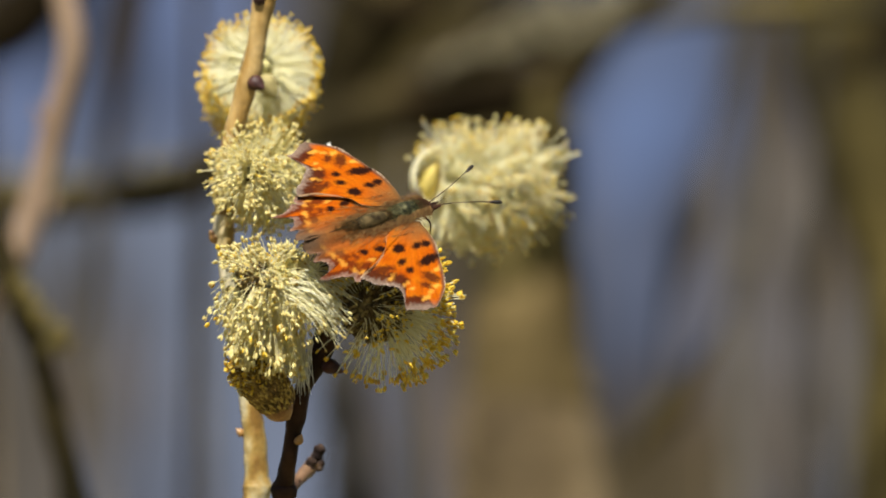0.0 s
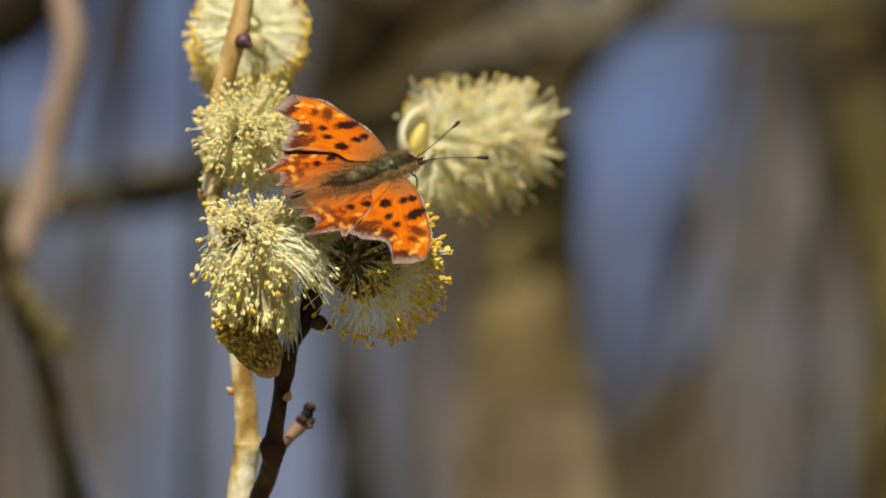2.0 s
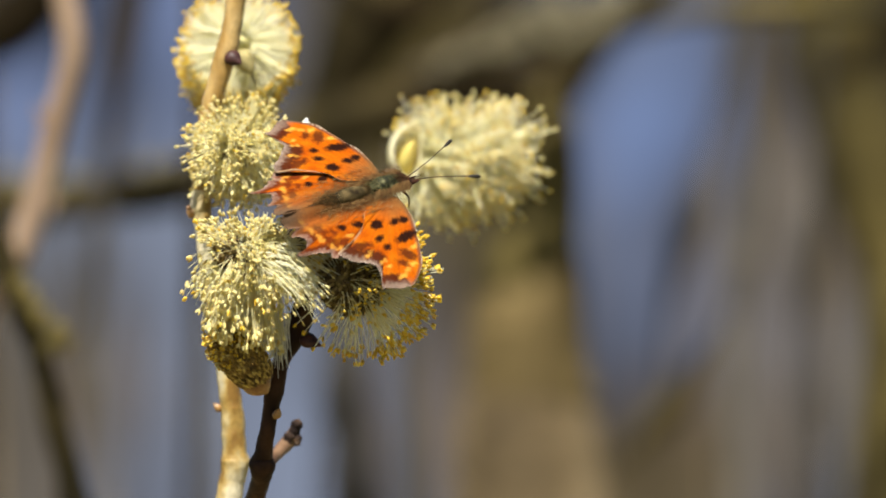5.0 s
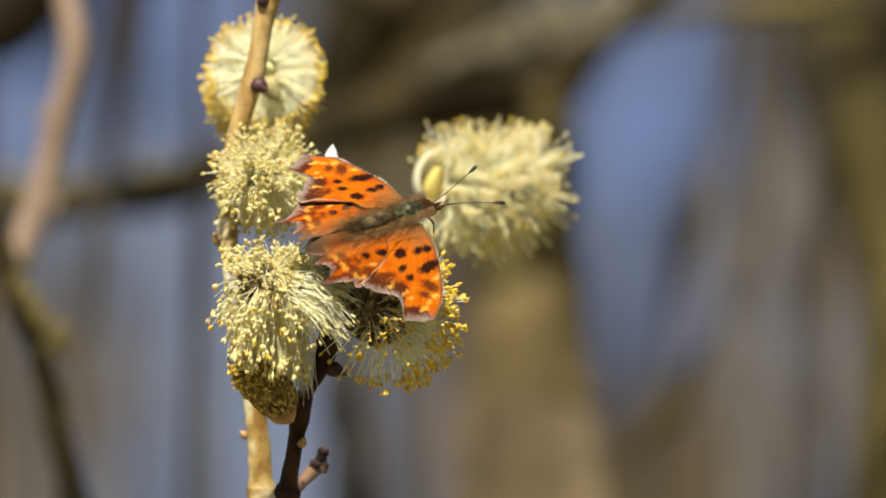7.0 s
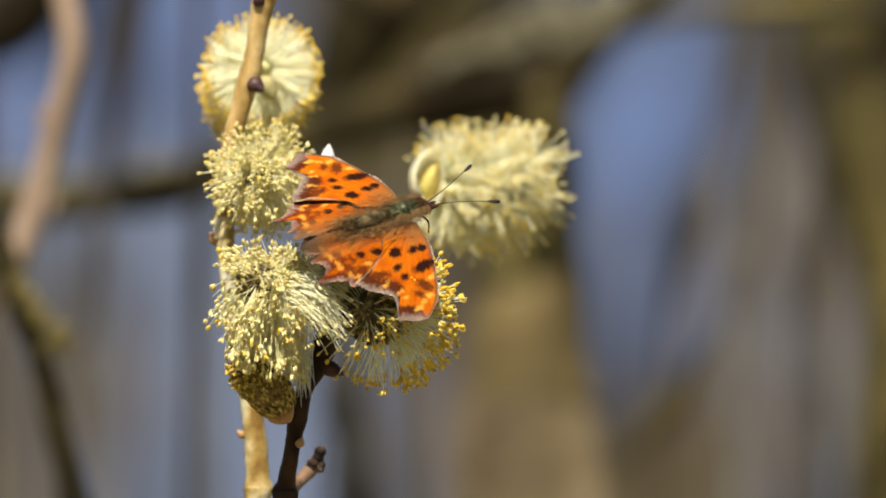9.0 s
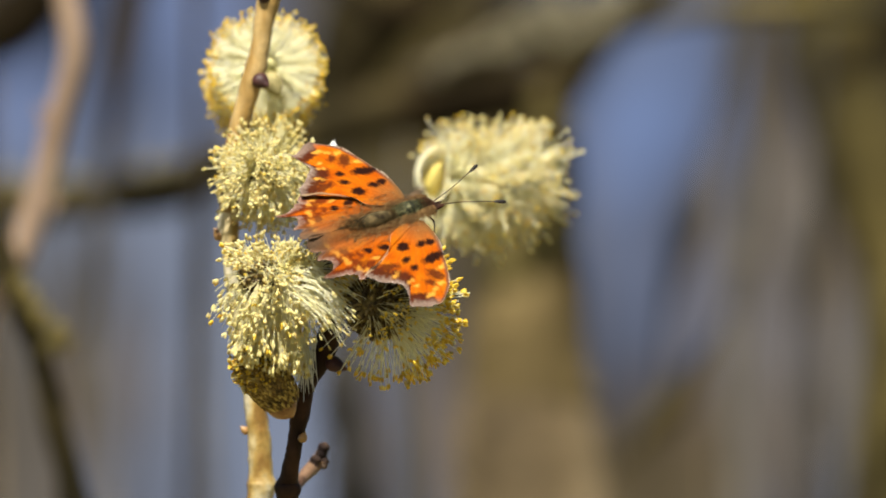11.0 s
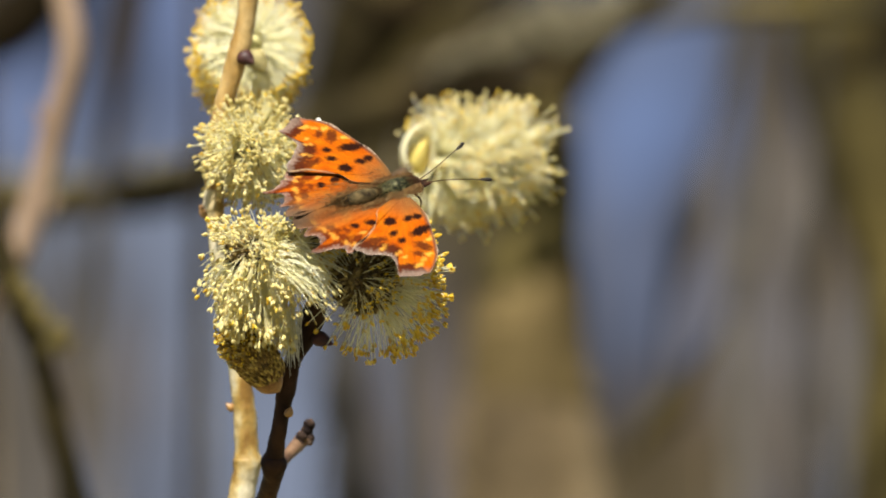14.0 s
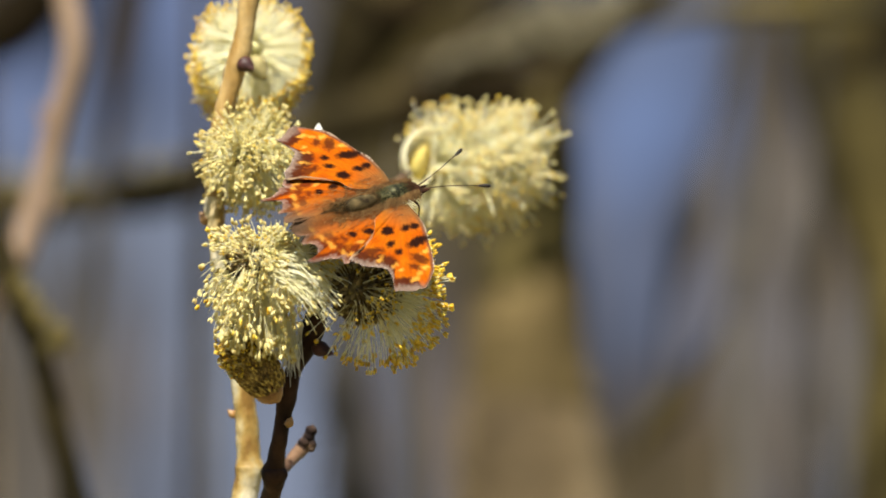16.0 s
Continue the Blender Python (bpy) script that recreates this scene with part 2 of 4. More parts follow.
def grains(places, ways, length, radius, sides=5):
    """Small rounded grains, each along its way; one mesh."""
    verts, faces = [], []
    prof = ((-1, 0.25), (-0.6, 0.85), (0.1, 1.0), (0.75, 0.75), (1, 0.2))
    for c, t, f in zip(places, ways, np.random.uniform(0.75, 1.2, len(places))):
        t = t / (np.linalg.norm(t) + 1e-12)
        a = np.cross(t, (0.3, 0.5, 0.81))
        a /= np.linalg.norm(a)
        b = np.cross(t, a)
        o = len(verts)
        for s, r in prof:
            for j in range(sides):
                w = 2 * math.pi * j / sides
                verts.append(c + t * s * length * f + (a * math.cos(w) + b * math.sin(w)) * r * radius * f)
        for i in range(4):
            for j in range(sides):
                p, q = o + i * sides + j, o + i * sides + (j + 1) % sides
                faces.append((p, q, q + sides, p + sides))
        faces.append(tuple(range(o + 4 * sides, o + 5 * sides)))
        faces.append(tuple(range(o + sides - 1, o - 1, -1)))
    return verts, faces


# ---- setting ----
def ground_sheet():
    n = 60
    xs = np.sinh(np.linspace(-6, 6, n)) * 1.5
    verts = [(x, y, 0.03 * noise.noise(Vector((x, y, 0)) * 0.7)) for y in xs for x in xs]
    faces = [(j * n + i, j * n + i + 1, (j + 1) * n + i + 1, (j + 1) * n + i) for j in range(n - 1) for i in range(n - 1)]
    m = bark("meadow_ground", [(0.35, (0.07, 0.06, 0.03)), (0.5, (0.15, 0.12, 0.06)), (0.65, (0.10, 0.13, 0.04))], GREYS, 1.5, (1, 1, 1), 0.95, 0.02)
    tagged(part("ground", (verts, faces), m), "dull brown early spring meadow ground", "ground", kind="structure")


ground_sheet()


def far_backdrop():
    """Hazy distance far behind the trees: blue sky and dull woods, with soft borders, painted on a glowing sheet."""
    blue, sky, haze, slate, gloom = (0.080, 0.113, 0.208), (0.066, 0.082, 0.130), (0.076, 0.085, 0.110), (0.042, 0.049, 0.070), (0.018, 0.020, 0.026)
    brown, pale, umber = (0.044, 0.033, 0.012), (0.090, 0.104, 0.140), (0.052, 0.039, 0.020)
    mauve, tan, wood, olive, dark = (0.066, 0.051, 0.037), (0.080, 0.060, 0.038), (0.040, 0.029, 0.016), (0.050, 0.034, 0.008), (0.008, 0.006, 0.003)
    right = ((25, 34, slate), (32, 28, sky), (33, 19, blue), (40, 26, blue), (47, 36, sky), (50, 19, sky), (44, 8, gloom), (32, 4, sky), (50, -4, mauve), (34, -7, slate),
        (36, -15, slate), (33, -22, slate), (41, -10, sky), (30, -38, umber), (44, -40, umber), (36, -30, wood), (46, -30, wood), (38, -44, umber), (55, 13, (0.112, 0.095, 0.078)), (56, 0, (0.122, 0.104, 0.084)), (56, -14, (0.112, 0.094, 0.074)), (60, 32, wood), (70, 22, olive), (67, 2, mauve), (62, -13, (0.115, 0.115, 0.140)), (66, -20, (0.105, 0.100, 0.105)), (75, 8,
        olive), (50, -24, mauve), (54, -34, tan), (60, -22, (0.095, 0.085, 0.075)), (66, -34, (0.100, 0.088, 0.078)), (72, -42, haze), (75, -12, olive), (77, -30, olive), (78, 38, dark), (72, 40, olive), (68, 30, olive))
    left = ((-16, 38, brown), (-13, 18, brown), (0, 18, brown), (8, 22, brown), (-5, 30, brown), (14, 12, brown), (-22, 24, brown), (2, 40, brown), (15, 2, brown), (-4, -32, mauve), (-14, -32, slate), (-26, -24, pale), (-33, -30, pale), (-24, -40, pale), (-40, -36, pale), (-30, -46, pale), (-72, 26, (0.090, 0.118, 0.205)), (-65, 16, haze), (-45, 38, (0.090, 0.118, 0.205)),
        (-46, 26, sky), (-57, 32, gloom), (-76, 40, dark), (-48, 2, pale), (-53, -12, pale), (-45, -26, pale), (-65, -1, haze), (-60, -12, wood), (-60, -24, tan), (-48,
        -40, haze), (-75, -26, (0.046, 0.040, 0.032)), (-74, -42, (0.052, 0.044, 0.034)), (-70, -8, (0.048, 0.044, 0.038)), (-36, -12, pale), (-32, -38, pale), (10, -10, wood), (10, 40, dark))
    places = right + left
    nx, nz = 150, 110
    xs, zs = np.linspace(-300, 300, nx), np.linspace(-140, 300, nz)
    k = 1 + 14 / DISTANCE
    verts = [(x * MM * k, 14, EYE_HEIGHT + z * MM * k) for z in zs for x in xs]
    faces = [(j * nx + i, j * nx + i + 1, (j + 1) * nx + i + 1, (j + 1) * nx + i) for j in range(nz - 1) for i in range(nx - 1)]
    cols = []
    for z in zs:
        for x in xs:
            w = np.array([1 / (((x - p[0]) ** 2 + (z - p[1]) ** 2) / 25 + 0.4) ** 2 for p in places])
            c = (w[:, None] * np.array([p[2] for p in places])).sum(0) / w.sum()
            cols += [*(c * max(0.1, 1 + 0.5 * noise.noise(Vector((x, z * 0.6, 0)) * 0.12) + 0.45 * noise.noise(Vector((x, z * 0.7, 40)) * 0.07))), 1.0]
    m = bpy.data.materials.new("glowing_distance")
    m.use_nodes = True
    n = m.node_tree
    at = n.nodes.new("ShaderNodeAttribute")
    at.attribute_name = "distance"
    # the sheet gives off its painted colours, so its brightness needs no sun
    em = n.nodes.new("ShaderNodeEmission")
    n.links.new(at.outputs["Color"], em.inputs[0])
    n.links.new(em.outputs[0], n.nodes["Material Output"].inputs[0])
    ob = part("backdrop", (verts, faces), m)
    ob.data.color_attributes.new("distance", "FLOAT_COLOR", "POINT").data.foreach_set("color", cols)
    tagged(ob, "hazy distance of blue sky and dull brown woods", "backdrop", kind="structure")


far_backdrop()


def there(x, z, y):
    """A place y metres behind the spray that lies in the line of sight of (x, z) millimetres on it."""
    k = 1 + y / DISTANCE
    return Vector((x * MM * k, y, EYE_HEIGHT + z * MM * k))


def bough(name, y, rows, mat, parent, label="", foot=False, rough=0.25, seed=1.0, sides=14, count=60, freq=30.0):
    """A branch or stem y metres behind the spray, through rows of (x, z, radius) in millimetres as they would show on the spray."""
    k = 1 + y / DISTANCE
    pts = [(*there(x, z, y), r * MM * k) for x, z, r in rows]
    if foot:
        (x, _, z, r) = pts[0]
        pts = [(x - 0.04 * (1 - f), y + 0.02 * (1 - f), z * f - 0.05 * (1 - f), r * (1.9 - 0.9 * f)) for f in (0, 0.45, 0.72, 0.87, 0.945, 0.978)] + pts
    return part(name, tube(pts, sides, count, rough, seed, freq), mat, parent, label)


def thing(name, label, category, at=(0, 0, 0), group=""):
    ob = new(name)
    ob.empty_display_size = 0.02
    ob.location = at
    return tagged(ob, label, category, group)


def trees():
    rng = np.random.RandomState(3)
    # the tree whose lichen-grown branch crosses behind the spray
    t = thing("tree", "bare tree with tan bark and a lichen-grown branch", "tree")
    d = 0.85
    # the trunk's three barks darken upward, painting the shade of the limbs above
    bough("trunk", d, [(17.0, -64, 16.0), (16.0, -44, 14.4), (15.2, -27, 11.6), (15.0, -21, 10.2), (15.0, -16, 8.0)], tan_bark, t, foot=True, rough=0.08, seed=3.0, sides=20, count=140, freq=17)
    bough("middle_trunk", d, [(15.4, -31, 11.0), (15.2, -26, 11.75), (15.0, -20, 11.1), (15.2, -12, 10.3), (16.0, -3, 9.4), (17.0, 4, 7.0)], half_shade_bark, t, "brown middle length of the trunk, half shade put into its colour", rough=0.08, seed=3.5, sides=20)
    bough("upper_trunk", d, [(15.5, -10, 9.2), (15.9, -5, 9.8), (16.4, -1, 9.5), (17.2, 4, 8.8), (18.6, 11, 7.2), (19.0, 20, 5.6), (16.5, 29, 5.2)], moss_and_shade_bark, t, "dark upper length of the trunk, shade put into its colour", seed=4.0)
    # these two limbs carry the branch's shaded underside in their dark colours
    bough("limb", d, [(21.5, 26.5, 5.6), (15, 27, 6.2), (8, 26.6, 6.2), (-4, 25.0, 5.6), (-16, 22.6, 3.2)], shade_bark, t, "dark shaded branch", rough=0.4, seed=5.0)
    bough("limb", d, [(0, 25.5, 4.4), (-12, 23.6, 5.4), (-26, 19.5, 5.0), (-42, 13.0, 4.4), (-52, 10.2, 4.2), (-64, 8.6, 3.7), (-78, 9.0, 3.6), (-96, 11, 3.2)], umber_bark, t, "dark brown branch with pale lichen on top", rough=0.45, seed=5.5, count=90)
    bough("limb", d - 0.03, [(-6, 30, 1.6), (-2, 31.8, 2.6), (3, 33.4, 3.3), (11, 36.2, 3.8), (19, 38.8, 5.2), (27, 40.2, 5.6), (33, 43, 4.4), (44, 53, 2.4)], lichen_bark, t, "grey branch covered with pale lichen", seed=6.0)
    bough("limb", d + 0.05, [(28, 38.5, 1.2), (34, 39.6, 1.7), (44, 42.2, 1.8), (60, 43.2, 1.9), (78, 43.0, 2.2), (100, 40, 2.4)], moss_and_shade_bark, t, "thin mossy branch", seed=7.0)
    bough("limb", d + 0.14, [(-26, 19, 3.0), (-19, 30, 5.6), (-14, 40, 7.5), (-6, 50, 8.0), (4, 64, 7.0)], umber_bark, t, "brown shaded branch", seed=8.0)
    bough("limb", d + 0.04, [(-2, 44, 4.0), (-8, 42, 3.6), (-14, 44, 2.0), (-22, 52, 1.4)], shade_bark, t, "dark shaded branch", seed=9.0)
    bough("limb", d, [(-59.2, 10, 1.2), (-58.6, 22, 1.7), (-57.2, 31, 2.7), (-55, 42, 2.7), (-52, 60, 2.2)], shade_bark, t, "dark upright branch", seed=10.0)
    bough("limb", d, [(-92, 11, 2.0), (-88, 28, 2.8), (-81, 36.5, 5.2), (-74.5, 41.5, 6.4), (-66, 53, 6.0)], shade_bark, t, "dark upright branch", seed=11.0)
    bough("limb", d + 0.10, [(22, -60, 0.5), (28, -44, 0.5), (34, -35, 1.2), (40, -28.0, 2.8), (44, -22, 1.4), (49, -14, 0.5), (56, 0, 0.4)], umber_bark, t, "brown slanting lower branch", rough=0.5, seed=12.0)
    # extra brown limb that darkens below the lichen branch's right end
    bough("limb", d + 0.02, [(17, 22, 4.4), (21, 29.5, 4.6), (26, 35.5, 3.6), (33, 41, 2.4), (42, 49, 1.6)], umber_bark, t, "brown limb added as the lichen branch's dark underside", rough=0.4, seed=15.0)
    for x, z, r in ((-77, 12.2, 2.4), (-73, 11.6, 1.6), (-66.5, 12.2, 1.7), (-64, 11.6, 1.4), (-52.5, 14.2, 1.8), (-49.5, 14.8, 1.6), (-46.8, 15.2, 1.3)):
        part("lichen", blob(there(x, z, d - 0.012), (rng.normal(), -0.3, rng.normal()), r * 1.8 * MM, r * 1.41 * MM, (0.6, 1.0, 0.7, 1.0, 0.5), 8), lichen_mat, t, "pale grey-green lichen tuft")
    for x in np.linspace(-1, 32, 36):
        z = np.interp(x, (-4, 3, 11, 19, 27, 32), (31.5, 33.6, 36.2, 38.8, 40.4, 42)) + np.interp(x, (-4, 3, 11, 19, 27), (2.6, 3.0, 3.4, 5.0, 4.6)) * rng.uniform(-0.45, 0.9)
        r = rng.uniform(0.9, 2.0) * (0.75 if x < 6 else 1.1)
        part("lichen", blob(there(x, z, d - 0.035), (rng.normal(), -0.3, rng.normal()), r * 1.9 * MM, r * 1.41 * MM, (0.6, 1.0, 0.7, 1.0, 0.5), 8), lichen_mat, t, "pale grey-green lichen tuft")
    for x, z in zip(rng.uniform(10, 31, 34), rng.uniform(-0.7, 0.9, 34)):
        z = np.interp(x, (10, 19, 31), (36.5, 39.2, 42)) + z * np.interp(x, (10, 19, 31), (3.0, 5.0, 4.6))
        r = rng.uniform(1.2, 2.2)
        part("lichen", blob(there(x, z, d - 0.045), (rng.normal(), -0.3, rng.normal()), r * 1.9 * MM, r * 1.41 * MM, (0.6, 1.0, 0.7, 1.0, 0.5), 8), lichen_mat, t, "pale grey-green lichen tuft")
    # mossy trunk
    t = thing("tree", "mossy olive-brown bare tree trunk", "tree")
    d = 1.1
    bough("trunk", d, [(81, -60, 10.5), (82.5, -34, 10.2), (83, -16, 10.2), (81.5, -2, 10.0), (76, 13, 9.6), (71.5, 28, 9.4), (70, 46, 9.2), (68, 66, 8.6), (67, 110, 7)], moss_and_shade_bark, t, foot=True, rough=0.3, seed=9.0, sides=20, count=110, freq=20)
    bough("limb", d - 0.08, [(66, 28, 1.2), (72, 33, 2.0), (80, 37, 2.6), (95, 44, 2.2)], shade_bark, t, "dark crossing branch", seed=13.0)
    bough("limb", d, [(80, -40, 2.0), (92, -36, 1.8), (104, -26, 1.2)], moss_and_shade_bark, t, seed=14.0)
    # dark stem with lichen
    t = thing("sapling", "dark bent sapling stem with yellow lichen", "sapling")
    d = 0.40
    bough("trunk", d, [(-62, -60, 3.2), (-65.0, -46, 3.0), (-67.8, -34, 2.6), (-70.2, -25, 2.4), (-72.0, -18, 2.2)], umber_bark, t, foot=True, seed=12.0, freq=90)
    bough("upper_trunk", d, [(-70.8, -19, 2.2), (-73.5, -13, 2.6), (-76.5, -6, 2.6), (-79, 2, 2.6), (-83, 12, 2.2), (-90, 45, 1.4)], umber_bark, t, "mossy upper length of the stem", seed=13.0, freq=90)
    for x, z, r in ((-68.5, -15.0, 1.9), (-67.0, -17.0, 1.4), (-71.5, -12.0, 1.6), (-73.5, -9.0, 1.7), (-70.2, -17.6, 1.5), (-75.5, -6.0, 1.3)):
        part("lichen", blob(there(x, z, d - 0.008), (0.3, 0, 1), r * 1.8 * MM, r * 1.3 * MM, (0.6, 1.0, 0.6, 1.0, 0.5), 10), yellow_lichen_mat, t, "yellowish lichen tuft")
    # slim stems
    for y, mat, rows in (
            (1.10, grey_bark, ((52, -60, 2.6), (53.0, -42, 2.6), (52.0, -28, 2.6), (51.8, -14, 3.0), (53.5, 0, 3.2), (54.8, 14, 2.8), (55.5, 30, 1.6), (57, 90, 1.0))),
            (0.95, slate_bark, ((38.5, -60, 0.4), (39, -20, 0.5), (41.0, -4, 1.6), (43.6, 7, 2.8), (46.6, 18, 0.8), (50.5, 32, 1.6), (53, 50, 1.0), (55, 80, 0.6))),
            (1.00, slate_bark, ((61, -60, 0.4), (62.5, -22, 0.5), (64.2, -4, 1.9), (65.2, 4, 2.4), (66, 14, 0.8), (68, 50, 0.5))),
            (1.15, grey_bark, ((67, -60, 2.7), (66.2, -42, 2.6), (66, -26, 2.0), (66.4, -8, 0.8), (67, 30, 0.6))),
            (0.70, grey_bark, ((-57, -60, 0.7), (-59.5, -34, 0.8), (-61.5, -22, 1.6), (-62, -12, 1.7), (-61.5, -2, 1.7), (-60.2, 8, 1.0), (-59, 20, 0.7))),
            (0.95, slate_bark, ((-16.0, -60, 4.6), (-16.6, -36, 4.8), (-17.4, -22, 4.2), (-19.0, -10, 2.4), (-22, 8, 0.7))),
            (0.70, grey_bark, ((-5, -60, 2.2), (-5.4, -36, 1.8), (-6, -24, 1.1), (-8, -4, 0.6)))):
        t = thing("sapling", "slim bare sapling stem standing behind the spray", "sapling", group="slim saplings behind the spray")
        bough("trunk", y, rows, mat, t, foot=True, rough=0.35, seed=rows[0][0], sides=12, count=120, freq=60)
        for i, out in ((2, 5.0), (3, -6.0)) if y < 0.9 else ((0, 5.0), (0, -6.0)):
            x, z, r = rows[i]
            rise = 22 if i else 10
            bough("side_twig", y, ((x, z, r * 0.4), (x + out * 0.6, z + rise * 0.4, r * 0.22), (x + out, z + rise, r * 0.1)), mat, t, sides=6, count=12)


trees()


def thicket():
    """Thin bare shoots between the trees."""
    rng = np.random.RandomState(17)
    for i in range(10, 28):
        x = rng.uniform(-0.24, 0.0)
        y, top, lean = rng.uniform(0.6, 1.2), rng.uniform(1.5, 2.3), rng.normal(0, 0.03)
        r = rng.uniform(0.0012, 0.0024)
        if i > 15:
            x, top, r = rng.uniform(0.02, 0.12) * (1 + y / DISTANCE), rng.uniform(1.36, 1.45), r * 1.3
        t = thing("bare_shoot", "thin bare shoot standing between the trees", "shoot", group="bare shoots between the trees")
        mat = (grey_bark, shade_bark, tan_bark)[i % 3]
        part("stem", tube([(x, y, -0.02, r * 1.5), (x + lean * 0.4, y, top * 0.4, r * 1.2), (x + lean * 0.7 + 0.01, y, top * 0.75, r), (x + lean, y, top, r * 0.3)], 6, 24, 0.1, i, 30), mat, t)
        part("side_twig", tube([(x + lean * 0.68, y, top * 0.72, r * 0.6), (x + lean * 0.7 + 0.04, y + 0.01, top * 0.8, r * 0.4), (x + lean * 0.7 + 0.06, y + 0.01, top * 0.9, r * 0.2)], 5, 8), mat, t)


thicket()


def pale_twig():
    t = thing("bare_twig", "pale pinkish-tan bare willow twig", "twig")
    d = 0.43
    bough("stem", d, [(-83, -60, 2.0), (-83.5, -36, 2.0), (-82, -14, 2.1), (-75.4, -1, 2.4), (-71.8, 10, 2.4), (-69.0, 22, 2.4), (-66.0, 33, 2.4), (-66.0, 39, 2.4), (-67.6, 48, 2.3), (-71, 74, 1.8)], pink_bark, t, foot=True, rough=0.12, seed=2.0, sides=12, count=90, freq=90)
    for x, z, e in ((-66.5, 36, 1), (-69.4, 24, -1), (-71.6, 8, 1), (-77.0, -4, -1)):
        part("bud", blob(there(x + 2.2 * e, z, d), (0.4 * e, -0.2, 1), 0.0024, 0.0012, (0.8, 1.0, 0.9, 0.7, 0.35), 10), pink_bark, t, "small closed bud")
    return t


bare_twig = pale_twig()


# ---- where the butterfly sits ----
# Its own space is in metres: x forward, y to its left, z up from its back.
FORWARD, LEFT, DORSAL = Vector((0.806, 0.532, 0.260)), Vector((-0.540, 0.480, 0.691)), Vector((0.243, -0.698, 0.674))
SEAT = Vector((-6.6, 0.0, 6.7)) * MM + Vector((0, 0, EYE_HEIGHT))
FLY = Matrix.Translation(SEAT) @ Matrix((FORWARD, LEFT, DORSAL)).transposed().to_4x4()


def under_wings(p):
    """Whether a place lies clear below the spread wings, or outside them."""
    r = p - SEAT
    ahead, aside, above = r.dot(FORWARD) / MM, abs(r.dot(LEFT)) / MM, r.dot(DORSAL) / MM
    return above < -1.5 - 0.14 * aside or ahead > 3 or ahead < -26 or aside > 25


# ---- the willow spray ----
def place(x, z, y, base):
    """A point of the spray, in metres from its thing's base: x, z in millimetres in the focal plane, y behind it."""
    k = 1 + y / 1500
    return Vector((x * k, y, z * k)) * MM - base


def stamen_meshes():
    """A few stamens of unit size, shared by those that stand singly: filament along z, anther of two lobes on top."""
    out = []
    rng = np.random.RandomState(5)
    for golden in (False, True):
        for i in range(5):
            bend = rng.normal(0, 0.1, 3) * (1, 1, 0)
            (v, f), end, way = strands([(0, 0, 0)], [(0, 0, 8.5)], [bend * 8.5], 0.10, 3, 5, 0.7)
            d = way[0] / np.linalg.norm(way[0])
            gv, gf = grains([end[0] + np.array((0.25, 0, 0)), end[0] - np.array((0.25, 0, 0))], [d + (0.3, 0.1, 0), d - (0.3, 0.1, 0)], 0.40, 0.22)
            verts, faces = joined([(v, f), (gv, gf)])
            me = bpy.data.meshes.new("stamen")
            me.from_pydata([tuple(p) for p in verts], [], faces)
            me.materials.append(filament_mat)
            me.materials.append(gold_anther_mat if golden else anther_mat)
            me.polygons.foreach_set("material_index", [0 if k < len(f) else 1 for k in range(len(faces))])
            me.polygons.foreach_set("use_smooth", [True] * len(faces))
            out.append(me)
    return out


STAMENS = stamen_meshes()


